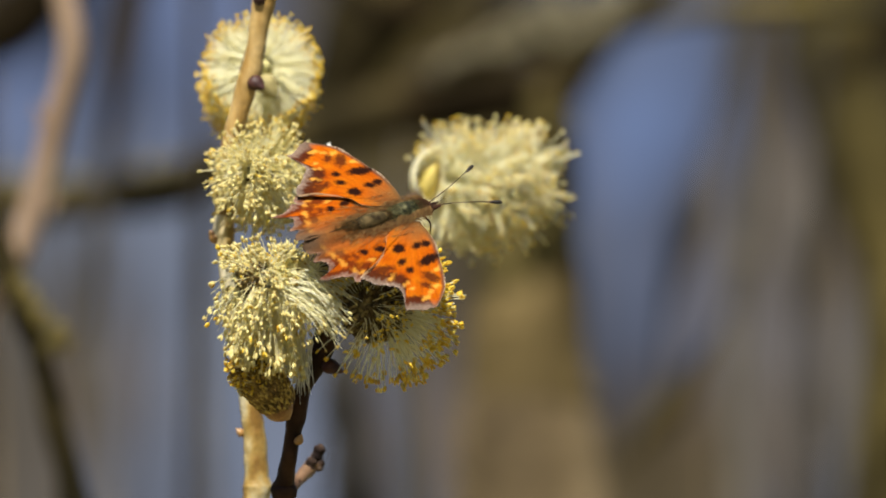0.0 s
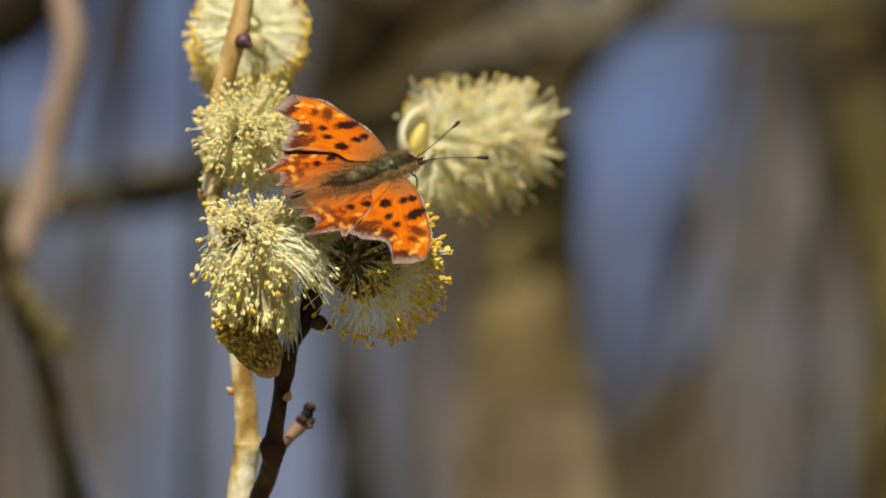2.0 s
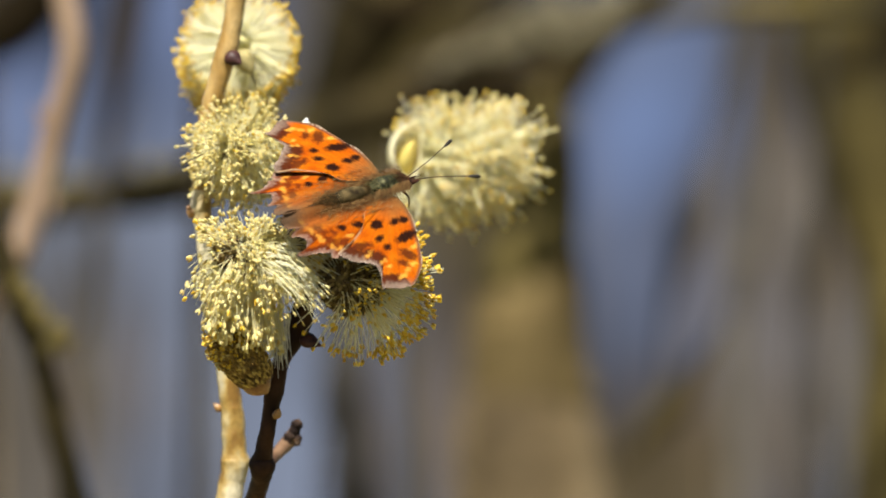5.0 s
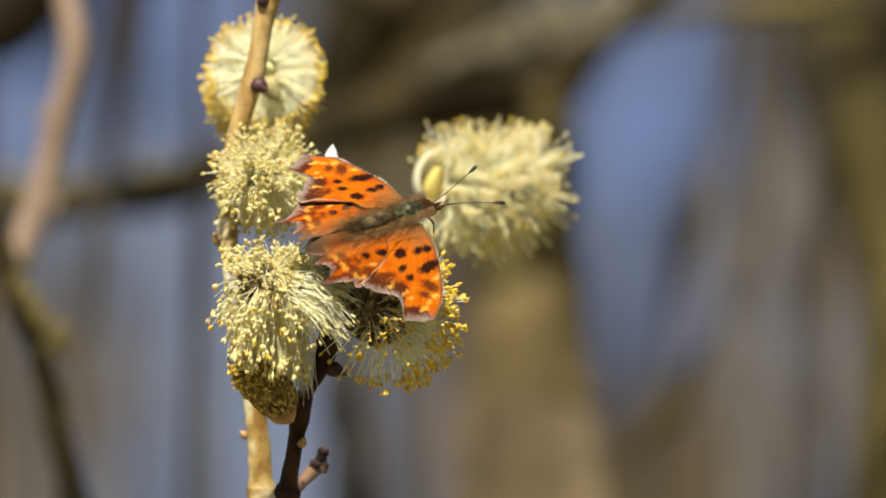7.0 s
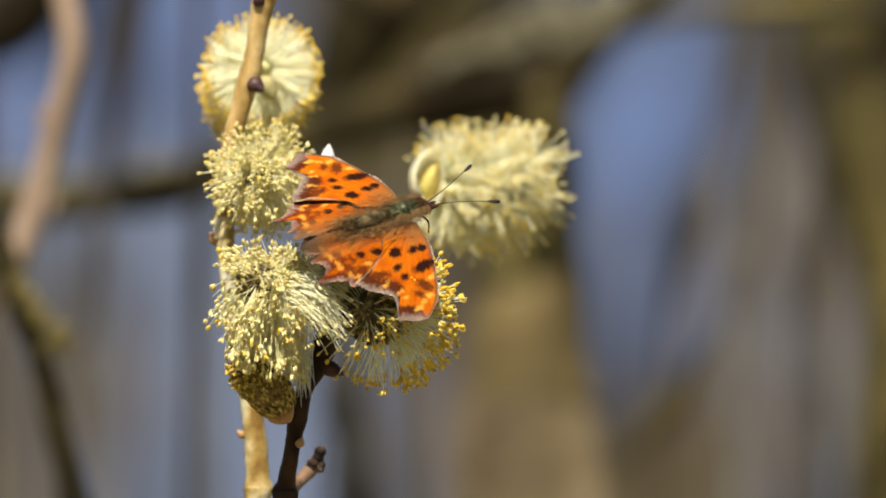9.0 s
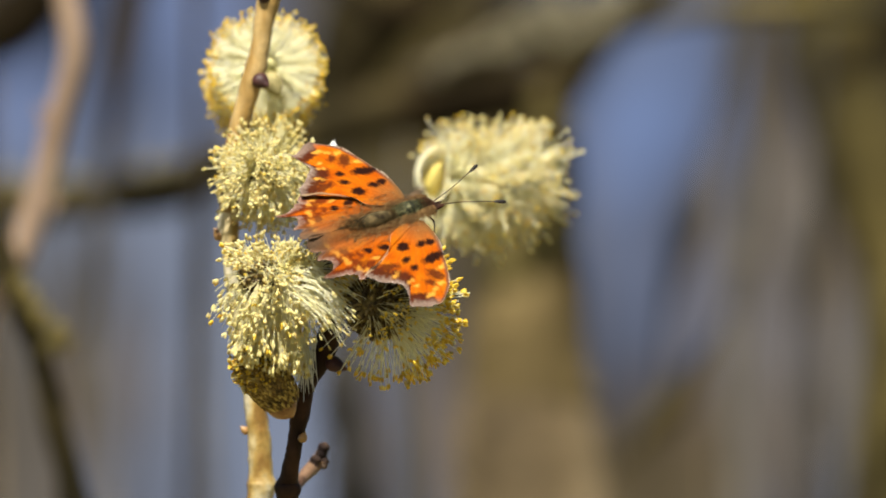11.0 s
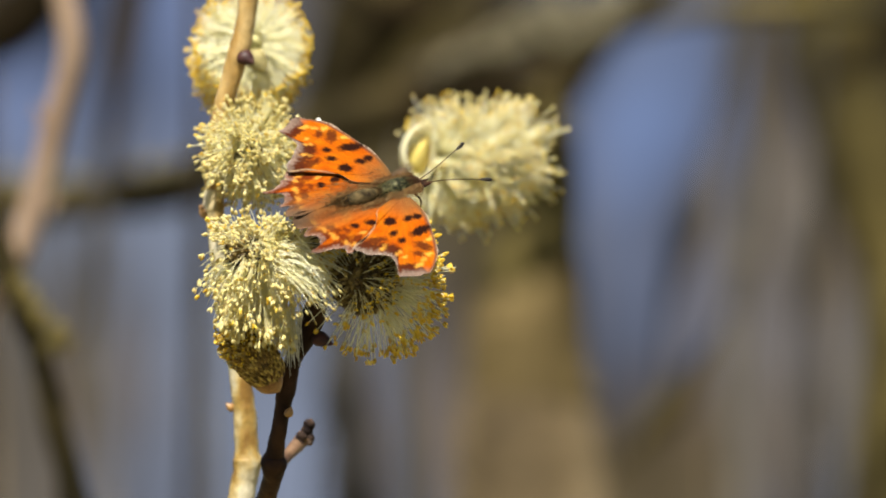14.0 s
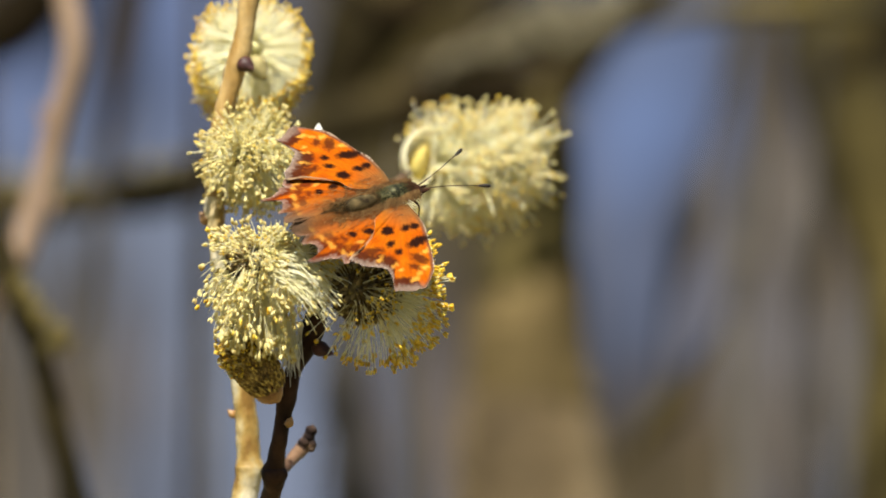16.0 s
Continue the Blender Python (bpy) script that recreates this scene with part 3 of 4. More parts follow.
def catkin(parent, base, tip, core, length, count, seed, spread=(-25, 75), droop=0.15, gold=0.0, label="", bracts=60, thick=0.11, grain=0.40, single=0, bract_size=0.8, bract_from=0.0, clump=0.25, reach=1.0, stand=0.7, heart=None, even=0.62, neat=False, bare=0.15, bract_look=None, thin_side=None, few=0.0, thread=None, bundle=0.0, bare_side=None, hang=0.0, knots=3.5, tiers=9, start=0.0, clear_base=0.0):
    """A male catkin from base to tip: a core with bracts, and stamens round it. core: radius; length: of the stamens."""
    rng = np.random.RandomState(seed)
    axis = tip - base
    size = axis.length
    axis.normalize()
    u = axis.orthogonal().normalized()
    v = axis.cross(u)
    centre = (base + tip) / 2
    ob = part("catkin", blob(centre, axis, size / 2, core, (0.7, 1.0, 1.0, 0.9, 0.65), 14), heart or core_mat, parent, label)
    # stamens, in loose clumps
    lean_by, turn_by = [np.clip(rng.normal(0, 1, 400), -1.7, 1.7) for _ in range(2)]
    home, tries = parent.location, 0
    roots, ways, bends = [], [], []
    while len(roots) < count:
        s = start + rng.rand() * (reach - start)
        short = 1.0
        if rng.rand() < few:
            s, short = rng.uniform(reach, 1), rng.uniform(0.3, 0.6)
        w = rng.uniform(0, 2 * math.pi)
        row = int(s * tiers) * 1.3 * clump
        knot = (math.floor(w * knots + row) + 0.5 - row) / knots
        w += (knot - w) * bundle * (0.6 + 0.4 * lean_by[int(knot * 11) % 400])
        radial = u * math.cos(w) + v * math.sin(w)
        cell = int(s * tiers) * 22 + int(w * knots)
        level = s + ((int(s * tiers) + 0.5) / tiers - s) * bundle * 0.6
        lean = radians(spread[0] + (spread[1] - spread[0]) * level ** 1.3 + rng.normal(0, 7) + lean_by[cell] * clump * 30)
        r = core * (1 - 0.5 * max(0, s - 0.75) / 0.25)
        root = base + axis * size * (0.06 + 0.9 * s) + radial * r * 0.8
        if thin_side is not None and radial.dot(thin_side) > rng.uniform(-0.1, 1.0):
            continue
        if s < clear_base and radial.z < 0.45 - s:
            continue
        swing = lean_by[(cell * 3 + 7) % 400] * bundle * hang
        turn = axis.cross(radial) * (rng.normal(0, 0.10) + turn_by[cell] * clump * 0.5)
        way = (radial * math.cos(lean) + axis * math.sin(lean) + turn) * length * short * (rng.uniform(even, 1.05) + 0.10 * clump * lean_by[(cell * 7) % 400])
        fall = 1.0
        if hang:
            fall = min(1.3, max(0.12, 0.75 - way.z / way.length))
            way = way * (1 - hang * 0.42 * min(1.0, fall)) * (1 - 0.28 * hang * max(0.0, way.z / way.length))
        if not under_wings(home + root + way) or not under_wings(home + root + way * 0.6):
            tries += 1
            if tries < 20000:
                continue
        roots.append(root)
        ways.append(way)
        bends.append(Vector((rng.normal(0, 0.06) + 0.09 * swing, rng.normal(0, 0.06), rng.normal(0, 0.05) - droop * fall)) * length)
    order = sorted(range(count), key=lambda i: (roots[i] + ways[i]).y)
    if bare_side is not None:
        shows = [i for i in order if ways[i].normalized().dot(bare_side) < 0.3]
        order = shows[:single] + [i for i in order if i not in set(shows[:single])]
    for i in order[:single]:
        way = ways[i] + bends[i]
        st = new("stamen", STAMENS[(5 if rng.rand() < gold else 0) + rng.randint(5)])
        st.parent = ob
        st.matrix_basis = Matrix.Translation(roots[i]) @ way.to_track_quat("Z", "Y").to_matrix().to_4x4() @ pose(0, 0, 0, 0, 0, rng.uniform(0, 360)) @ Matrix.Diagonal((MM, MM, way.length / 8.5, 1))
    rest = order[single:]
    roots, ways, bends = [[a[i] for i in rest] for a in (roots, ways, bends)]
    data, ends, dirs = strands(roots, ways, bends, thick * MM, 3, 5, 0.7)
    tagged(part("filament_fringe", data, thread or filament_mat, ob, "fine cream stamen filaments"), kind="stuff")
    # each stamen bears an anther of two lobes
    pl, wy, gl, gw = [], [], [], []
    for e, d in zip(ends, dirs):
        d = d / np.linalg.norm(d)
        if rng.rand() < (bare if bare_side is None or d.dot(np.array(bare_side)) < 0.3 else 0.72):
            continue
        off = np.cross(d, rng.normal(0, 1, 3))
        off = off / np.linalg.norm(off) * grain * 0.55 * MM
        golden = rng.rand() < gold
        for sgn in (-1, 1):
            (gl if golden else pl).append(e + off * sgn)
            (gw if golden else wy).append(d + off / MM * 0.5 * sgn + rng.normal(0, 0.2, 3))
    for name, a, b, m in (("anther_mass", pl, wy, anther_mat), ("golden_anther_mass", gl, gw, gold_anther_mat)):
        if a:
            tagged(part(name, grains(a, b, grain * 1.2 * MM, grain * 0.55 * MM), m, ob, "small yellow pollen-covered anthers"), kind="stuff")
    # dark bracts on the core
    if bracts:
        c, d = [], []
        for i in range(bracts):
            s, w = rng.uniform(bract_from, 1), rng.uniform(0, 2 * math.pi)
            if neat:
                s, w = (i + 0.5) / bracts, i * 2.39996 + rng.normal(0, 0.05)
            radial = u * math.cos(w) + v * math.sin(w)
            c.append(np.array(base + axis * size * (0.03 + 0.95 * s) + radial * core * (1 if neat else rng.uniform(0.9, 1.15)) * math.sqrt(max(0.02, 1 - max(0, s - 0.55) ** 2 / 0.21 - max(0, 0.25 - s) ** 2 / 0.12))))
            d.append(np.array(axis + radial * stand))
        tagged(part("bract_cover", grains(c, d, bract_size * 1.2 * MM, bract_size * 0.6 * MM), bract_look or bract_mat, ob, "dark brown pointed bracts"), kind="stuff")
    return ob


def bud(name, parent, centre, axis, length, radius, mat, label=""):
    return part(name, blob(centre, axis, length * MM, radius * MM, (0.75, 1.0, 0.95, 0.7, 0.35), 12, 0.85), mat, parent, label)


def hood(centre, size, opening):
    """A thick shell of an egg shape, open on one side."""
    side = opening.orthogonal().normalized()
    up = opening.cross(side)
    rows, cols, verts, faces = 16, 24, [], []
    for layer in (1.0, 0.94):
        for i in range(rows):
            w = radians(72 + (180 - 72) * i / (rows - 1))
            for j in range(cols):
                v = 2 * math.pi * j / cols
                d = opening * math.cos(w) + (side * math.cos(v) + up * math.sin(v)) * max(math.sin(w), 0.01)
                verts.append(centre + Vector((d.x * size[0], d.y * size[1], d.z * size[2])) * layer + Vector((0.35 * size[0] * max(0.0, d.z) ** 2, 0, 0)))
    n = rows * cols
    for o in (0, n):
        for i in range(rows - 1):
            for j in range(cols):
                q = (o + i * cols + j, o + i * cols + (j + 1) % cols, o + (i + 1) * cols + (j + 1) % cols, o + (i + 1) * cols + j)
                faces.append(q if o else q[::-1])
    for j in range(cols):
        faces.append((j, (j + 1) % cols, n + (j + 1) % cols, n + j))
    return verts, faces


def back_twig():
    """The older shoot with three catkins, which stands on the ground."""
    y = 36
    base = Vector((-32 * 1.024, y, -47 * 1.024)) * MM
    t = thing("willow_twig", "tan flowering willow twig with yellow male catkins", "willow", base + Vector((0, 0, EYE_HEIGHT)), "flowering willow twigs")

    def q(x, z, d=0):
        return place(x, z, y + d, base)

    foot = q(-36, -75)
    part("stem_foot", tube([(*(foot + Vector((0, 0, -h))), r * MM) for h, r in ((1.45, 6), (1.0, 5), (0.5, 4), (0.0, 3.0))], 12, 60, 0.1, 7.0, 60), young_bark, t)
    rows = [(*q(x, z), r * MM) for x, z, r in ((-36, -75, 2.8), (-35.6, -65, 2.75), (-34.8, -56, 2.6), (-33.8, -47, 2.4), (-33.2, -44.5, 2.4), (-33.0, -43.2, 2.6),
        (-32.9, -42.2, 2.65), (-32.9, -41.4, 2.45), (-33.0, -40.0, 2.25), (-33.4, -34, 2.1), (-34.0, -29, 1.95), (-35.0, -22, 1.8), (-37.5, -8, 1.7), (-38.6, 1, 1.75),
        (-38.9, 3, 2.0), (-38.8, 6, 1.8), (-37.7, 18, 1.8), (-36.0, 25, 1.8), (-34.2, 31, 2.0), (-33.2, 36, 1.75), (-32.4, 41, 1.9), (-31.4, 45, 2.2), (-28.6, 50, 1.7),
        (-22, 70, 1.3), (-18, 95, 0.6))]
    part("stem", tube(rows[:16], 14, 180, 0.10, 2.0, 500), young_bark, t)
    part("upper_stem", tube(rows[14:], 14, 120, 0.10, 2.0, 500), shoot_bark, t, "brown upper length of the stem")
    # buds
    bud("bud", t, q(-40.6, 2.2, -0.5), (-0.6, -0.2, 0.8), 1.5, 1.1, bud_orange, "small tan bud")
    bud("bud", t, q(-36.0, -32.5), (-0.7, -0.2, 0.6), 1.1, 0.8, bud_orange, "small tan bud")
    bud("bud", t, q(-33.0, 29.3, -2), (0.6, -0.5, -0.4), 2.1, 1.6, bud_brown, "dark purple-brown bud")
    bud("bud", t, q(-32.4, 44.6, -2), (0.2, -0.5, 0.7), 1.7, 1.3, bud_brown, "dark purple-brown bud")
    # shoot that bears the far catkin, behind the butterfly
    part("side_shoot", tube([(*q(-37.0, -6, 0), 1.2 * MM), (*q(-30, -4, 2), 1.0 * MM), (*q(-18, 0, 4), 0.95 * MM), (*q(-9, 6, 30), 0.9 * MM), (*q(-3.5, 11, 58), 0.9 * MM)], 10, 40, 0.1, 6.0, 500), red_bark, t)
    # dark-tipped short shoot at the foot
    part("short_shoot", tube([(*q(-27.8, -44.0, -14), 1.0 * MM), (*q(-26.0, -41.4, -9), 1.05 * MM), (*q(-23.6, -38.8, -4), 1.4 * MM), (*q(-22.6, -37.6, -4), 1.4 * MM)], 10, 24, 0.15, 8.0, 600), red_bark, t)
    for x, z, d, ln, r in ((-22.2, -36.2, -4, 1.8, 1.15), (-23.5, -38.2, -4.8, 1.5, 1.1), (-21.9, -38.4, -4.2, 1.2, 0.8)):
        part("bud", blob(q(x, z, d), (0.35, -0.1, 0.9), ln * MM, r * MM, (0.85, 1.0, 0.85, 1.0, 0.8), 12), tip_bark, t, "blunt dark brown shoot tip")
    # silky white bud tip
    part("silky_bud", blob(q(-20.5, 16.1, 0), (0.12, 0, 1), 2.9 * MM, 1.4 * MM, (0.8, 1.0, 1.0, 0.8, 0.5), 12), down_mat, t, "white silky bud tip")
    # catkins: behind the stem, beside the wing, and the far one
    catkin(t, q(-32.0, 33.0, 26), q(-33.0, 26.4, 48), 2.9 * MM, 8.2 * MM, 2000, 11, (-4, 22), 0.02, even=0.88, gold=0.93, label="round pale yellow catkin with golden rim", bracts=10, thick=0.115, grain=0.28, clump=0.06, thread=white_filament_mat, bundle=0.9)
    catkin(t, q(-31.0, 13.8, 5), q(-33.6, 13.4, -10), 3.0 * MM, 7.3 * MM, 1000, 12, (-15, 85), 0.20, gold=0.03, label="bushy pale yellow catkin", bracts=110, clump=0.6, single=100, bundle=0.8, hang=0.12, thick=0.15, grain=0.36)
    c = catkin(t, q(-3.0, 11.0, 58), q(14.6, 12.4, 66), 3.4 * MM, 9.8 * MM, 2300, 13, (6, 42), 0.10, gold=0.22, label="long pale yellow catkin with a pale bud scale", bracts=30, thick=0.13, grain=0.32, clump=0.75, bare=0.2, start=0.08, thread=white_filament_mat, bundle=0.62, knots=3.2, tiers=8, even=0.55)
    tilt = (0.45, -0.1, 0.88)
    part("bud_scale", hood(q(-2.8, 12.6, 53), (3.3 * MM, 4.0 * MM, 5.6 * MM), Vector((0.45, -0.82, 0.22)).normalized()), shell_mat, c, "pale hooded bud scale")
    part("scale_lining", blob(q(-2.6, 12.0, 54.6), tilt, 4.2 * MM, 2.2 * MM, (0.8, 1.0, 0.95, 0.8, 0.5), 14, 0.9), lining_mat, c, "yellow-green inside of the bud scale")
    # olive lump at the near end of the round catkin
    part("olive_lump", blob(q(-31.0, 28.8, 24), (0.45, -0.3, -0.7), 2.8 * MM, 1.9 * MM, (0.8, 1.0, 1.0, 0.8, 0.5), 14), olive_lump_mat, t, "olive lump at the round catkin")
    return t


def front_twig():
    """The dark side shoot with three catkins on which the butterfly sits."""
    base = Vector((-31, 20, -52)) * MM
    t = thing("willow_twig", "dark flowering willow shoot with three yellow catkins", "willow", base + Vector((0, 0, EYE_HEIGHT)), "flowering willow twigs")

    def q(x, z, y=0):
        return place(x, z, y, base)

    # the stem's top is thickened to darken the shaded gap below the wing
    rows = [(*q(x, z, y), r * MM) for x, z, y, r in ((-33.2, -58, 36, 1.5), (-31.2, -52.5, 28, 1.7), (-29.4, -48.5, 20, 1.75), (-28.4, -45.2, 14, 1.75), (-28.2, -43.4, 12, 2.25), (-28.2, -42.4, 12, 2.25), (-28.0, -40.8, 11, 1.65), (-27.3, -37, 9, 1.5), (-26.6, -33, 8, 1.45), (-26.0, -29.5, 7, 1.7), (-24.9, -25, 7, 1.5), (-23.6, -22, 7, 1.9), (-22.0, -18.6, 7, 2.3), (-20.8, -15, 6, 1.9), (-20.4, -11, 5, 1.4), (-20.8, -5, 1.5, 1.3), (-21.0, -1.5, 0, 0.8))]
    part("stem", tube(rows, 14, 110, 0.12, 3.0, 500), dark_bark, t)
    bud("bud", t, q(-25.5, -33.8, 6.0), (0.35, -0.4, 0.8), 1.2, 0.9, bud_orange, "small orange bud")
    bud("bud", t, q(-19.6, -21.0, 5), (0.8, -0.3, -0.35), 2.4, 1.5, bud_brown, "dark glossy bud")
    bud("bud", t, q(-27.3, -26.6, 4), (-0.1, -0.3, 0.9), 1.7, 1.1, bud_brown, "small red bud")
    big = catkin(t, q(-20.5, -7.5, 4), q(-36.0, -5.2, -7), 3.4 * MM, 8.1 * MM, 1650, 21, (-48, 75), 0.86, gold=0.05, label="bushy cream-yellow catkin with drooping stamens", bracts=190, bract_from=0.7, single=170, clump=0.6, reach=0.93, bundle=0.85, knots=4.5, even=0.32, bare_side=Vector((0.75, -0.35, 0.35)), hang=0.9, clear_base=0.42)
    # wide dark core and thinned left stamens add to the shade here
    catkin(t, q(-9.0, -10.8, 8), q(-14.6, -10.0, -7), 5.3 * MM, 9.2 * MM, 760, 22, (-2, 24), 0.06, gold=0.85, label="large catkin with golden anthers, shaded by the wings", bracts=900, bract_from=0.3, bract_size=0.5, thin_side=Vector((-0.75, 0, -0.6)), few=0.2, grain=0.42, single=130, reach=0.6, stand=0.9, heart=brown_shade_core_mat, even=0.8, bundle=0.4, thread=white_filament_mat)
    c = catkin(t, q(-28.2, -28.0, 2), q(-36.8, -18.8, -3), 3.75 * MM, 1.5 * MM, 300, 23, (0, 60), 0.0, gold=0.7, label="small half-open catkin with brown bracts", bracts=900, thick=0.07, grain=0.26, bract_size=0.42, stand=0.5, heart=olive_core_mat, neat=True, bract_look=olive_bract_mat, start=0.5)
    rng = np.random.RandomState(31)
    roots = [q(*p) for p in zip(rng.normal(-24.8, 0.7, 70), rng.normal(-16.5, 1.0, 70), rng.normal(0, 1.2, 70))]
    ways = [Vector((rng.normal(-0.8, 0.9), rng.normal(0, 0.7), rng.uniform(-9, -5))) * MM for _ in roots]
    tagged(part("silky_hair", strands(roots, ways, [Vector((0.6, 0, 0)) * MM] * 70, 0.11 * MM, 3, 5, 0.4)[0], down_mat, t, "white silky hairs below the catkin"), kind="stuff")
    n = 110
    roots = [q(*p) for p in zip(rng.normal(-25.5, 1.5, n), rng.normal(-7.5, 2.2, n), rng.uniform(-11, -6, n))]
    ways = [Vector((rng.uniform(3.0, 8.0), rng.normal(-0.8, 0.9), rng.uniform(-4.5, 1.5))) * MM for _ in roots]
    bends = [Vector((rng.normal(0.2, 0.5), 0, rng.uniform(-5.5, -1.5))) * MM for _ in roots]
    data, ends, dirs = strands(roots, ways, bends, 0.13 * MM, 3, 7, 0.6)
    tagged(part("swept_filament_fringe", data, white_filament_mat, big, "long white filaments swept aside"), kind="stuff")
    tagged(part("swept_anther_mass", grains(ends[:60], dirs[:60], 0.45 * MM, 0.2 * MM), anther_mat, big, "small pale anthers"), kind="stuff")
    part("bud_scale", blob(q(-29.0, -28.3, 1.5), (-0.65, -0.3, 0.7), 2.8 * MM, 2.7 * MM, (0.55, 0.85, 1.0, 1.0, 0.8), 18, 1.0), scale_brown, c, "orange-brown bud scale")
    return t


willow_back = back_twig()
willow_front = front_twig()


# ---- the butterfly ----
U = 0.1 * MM
FORE = ((10, 30), (12, 57), (6, 88), (-5, 120), (-18, 152), (-32, 178), (-52, 198), (-72, 211), (-92, 210), (-113, 201), (-129, 195), (-121, 181), (-114, 164), (-121, 148), (-139, 134), (-157, 122), (-166, 112), (-165, 102), (-146, 98), (-124, 89), (-100, 75), (-84, 58), (-70, 40), (-22, 20))
HIND = ((-18, 24), (-60, 56), (-110, 92), (-158, 108), (-171, 106), (-175, 94), (-189, 92), (-205, 84), (-234, 82), (-235, 77), (-214, 71), (-207, 57), (-214, 46), (-226, 38), (-214, 30), (-227, 20), (-229, 4), (-212, -4), (-165, 2), (-110, 4), (-40, 4))
# spots: centre, half sizes, turn in degrees
FORE_SPOTS = ((-26, 114, 25, 9.5, -10), (-72, 123, 8.5, 6.5, -15), (-77, 102, 11, 6, -20), (-64, 73, 14, 10, -20), (-28, 77, 11.5, 6.5, -20), (-9, 79, 9, 7.5, -10))
FORE_BROWN = ((-44, 150, 17, 11, 50), (-118, 105, 22, 9, 10), (-95, 137, 10, 7, 30), (-62, 163, 12, 7, 40), (-96, 192, 20, 13, 20))
HIND_SPOTS = ((-94, 59, 12, 7.5, 20), (-128, 55, 9, 7, 10))
HIND_BROWN = ((-138, 84, 16, 10, 15), (-163, 72, 13, 10, 60), (-170, 47, 14, 9, 70), (-150, 58, 9, 7, 60), (-115, 78, 12, 6, 20))
FORE_YELLOW = ((-47, 170, 8, 4, 10), (-77, 186, 8, 3.5, -10), (-20, 138, 13, 4.5, -10), (-92, 160, 5, 3, -10), (-118, 128, 11, 3, -25), (-62, 178, 5, 3, 0), (-98, 148, 7, 3, -20))
HIND_YELLOW = ((-150, 92, 9, 4, 15), (-165, 84, 7, 4, 60), (-178, 62, 8, 4.5, 70), (-187, 40, 8, 4, 70), (-120, 76, 10, 4, 20), (-192, 22, 6, 3.5, 70))


def wing_colour(x, y, depth, hind, seed):
    """Colours of the upper side at (x, y), depth from the outer margin, in tenths of a millimetre."""
    n1 = np.array([noise.noise(Vector((a * 0.035, b * 0.035, seed))) for a, b in zip(x, y)])
    n2 = np.array([noise.noise(Vector((a * 0.14, b * 0.14, seed + 9))) for a, b in zip(x, y)])
    n3 = np.array([noise.noise(Vector((a * 0.45, b * 0.45, seed + 5))) for a, b in zip(x, y)])

    def soft(v, a, b):
        return np.clip((v - a) / (b - a), 0, 1)

    col = np.tile([0.36, 0.076, 0.002], (len(x), 1))

    def lay(c, k):
        nonlocal col
        col = col * (1 - k[:, None]) + np.array(c) * k[:, None]

    def spot(s, edge=2.2, wob=2.0):
        w = radians(s[4])
        dx, dy = x - s[0], y - s[1]
        a, b = dx * math.cos(w) + dy * math.sin(w), -dx * math.sin(w) + dy * math.cos(w)
        r = np.sqrt((a / s[2]) ** 2 + (b / s[3]) ** 2) * min(s[2], s[3])
        return 1 - soft(r + (n2 * 1.5 + n3) * wob, min(s[2], s[3]) - edge, min(s[2], s[3]) + edge)

    lay((0.40, 0.115, 0.004), soft(n1, 0.05, 0.45) * 0.8)
    lay((0.23, 0.034, 0.002), soft(-n1, 0.1, 0.5) * 0.6)
    # veins
    root = (-18, 20) if hind else (0, 26)
    ang = np.degrees(np.arctan2(y - root[1], x - root[0]))
    rad = np.hypot(x - root[0], y - root[1])
    for v in ((100, 109, 118, 126, 134, 142, 150) if not hind else (146, 154, 161, 168, 175, 182)):
        k = np.exp(-((ang - v) * rad * 0.0174 / 1.6) ** 2) * soft(rad, 60, 110) * 0.35
        lay((0.22, 0.035, 0.004), k)
    # broad brown border, with yellow marks before it
    edge = depth + n1 * 9 + n2 * 6
    lay((0.046, 0.012, 0.005), (1 - soft(depth + n1 * 6 + n2 * 6, 27 if not hind else 24, 36)) * 0.95)
    for s in FORE_BROWN if not hind else HIND_BROWN:
        lay((0.058, 0.012, 0.004), spot(s, 3.5, 3.0) * 0.9)
    for s in FORE_YELLOW if not hind else HIND_YELLOW:
        lay((0.62, 0.29, 0.04), spot(s, 2.2, 2.5) * 0.78)
    lay((0.04, 0.012, 0.006), (1 - soft(edge, 5, 15)) * 0.6)
    # frayed grey rim
    lay((0.20, 0.142, 0.108), (1 - soft(depth + n2 * 8.0 + n3 * 7.0, 7.0, 16.0)) * 0.78)
    lay((0.50, 0.44, 0.38), (1 - soft(depth, 2.0, 5.0)) * soft(n3, 0.05, 0.4) * 0.7)
    # narrow brown front edge
    if not hind:
        front = np.interp(y, [30, 57, 88, 120, 152, 178, 198, 211], [10, 12, 6, -5, -18, -32, -52, -72]) - x
        lay((0.085, 0.042, 0.024), (1 - soft(front + n3 * 2, 3.5, 9)) * 0.85)
        lay((0.45, 0.37, 0.28), (1 - soft(front + n3 * 3, 0.8, 2.2)) * soft(n3, -0.15, 0.25) * 0.7)
        lay((0.17, 0.115, 0.085), soft(y + n2 * 6, 192, 206) * soft(-x, 60, 80) * 0.75)
    else:
        lay((0.20, 0.030, 0.003), np.full(len(x), 0.22))
    # pale fringe along the hind edge of the forewing
    if not hind:
        line = np.abs(y - np.interp(-x, [22, 70, 84, 100, 124, 146, 165], [20, 40, 58, 75, 89, 98, 102]))
        lay((0.34, 0.22, 0.12), (1 - soft(line, 1.0, 3.2)) * soft(-x, 60, 80) * 0.7)
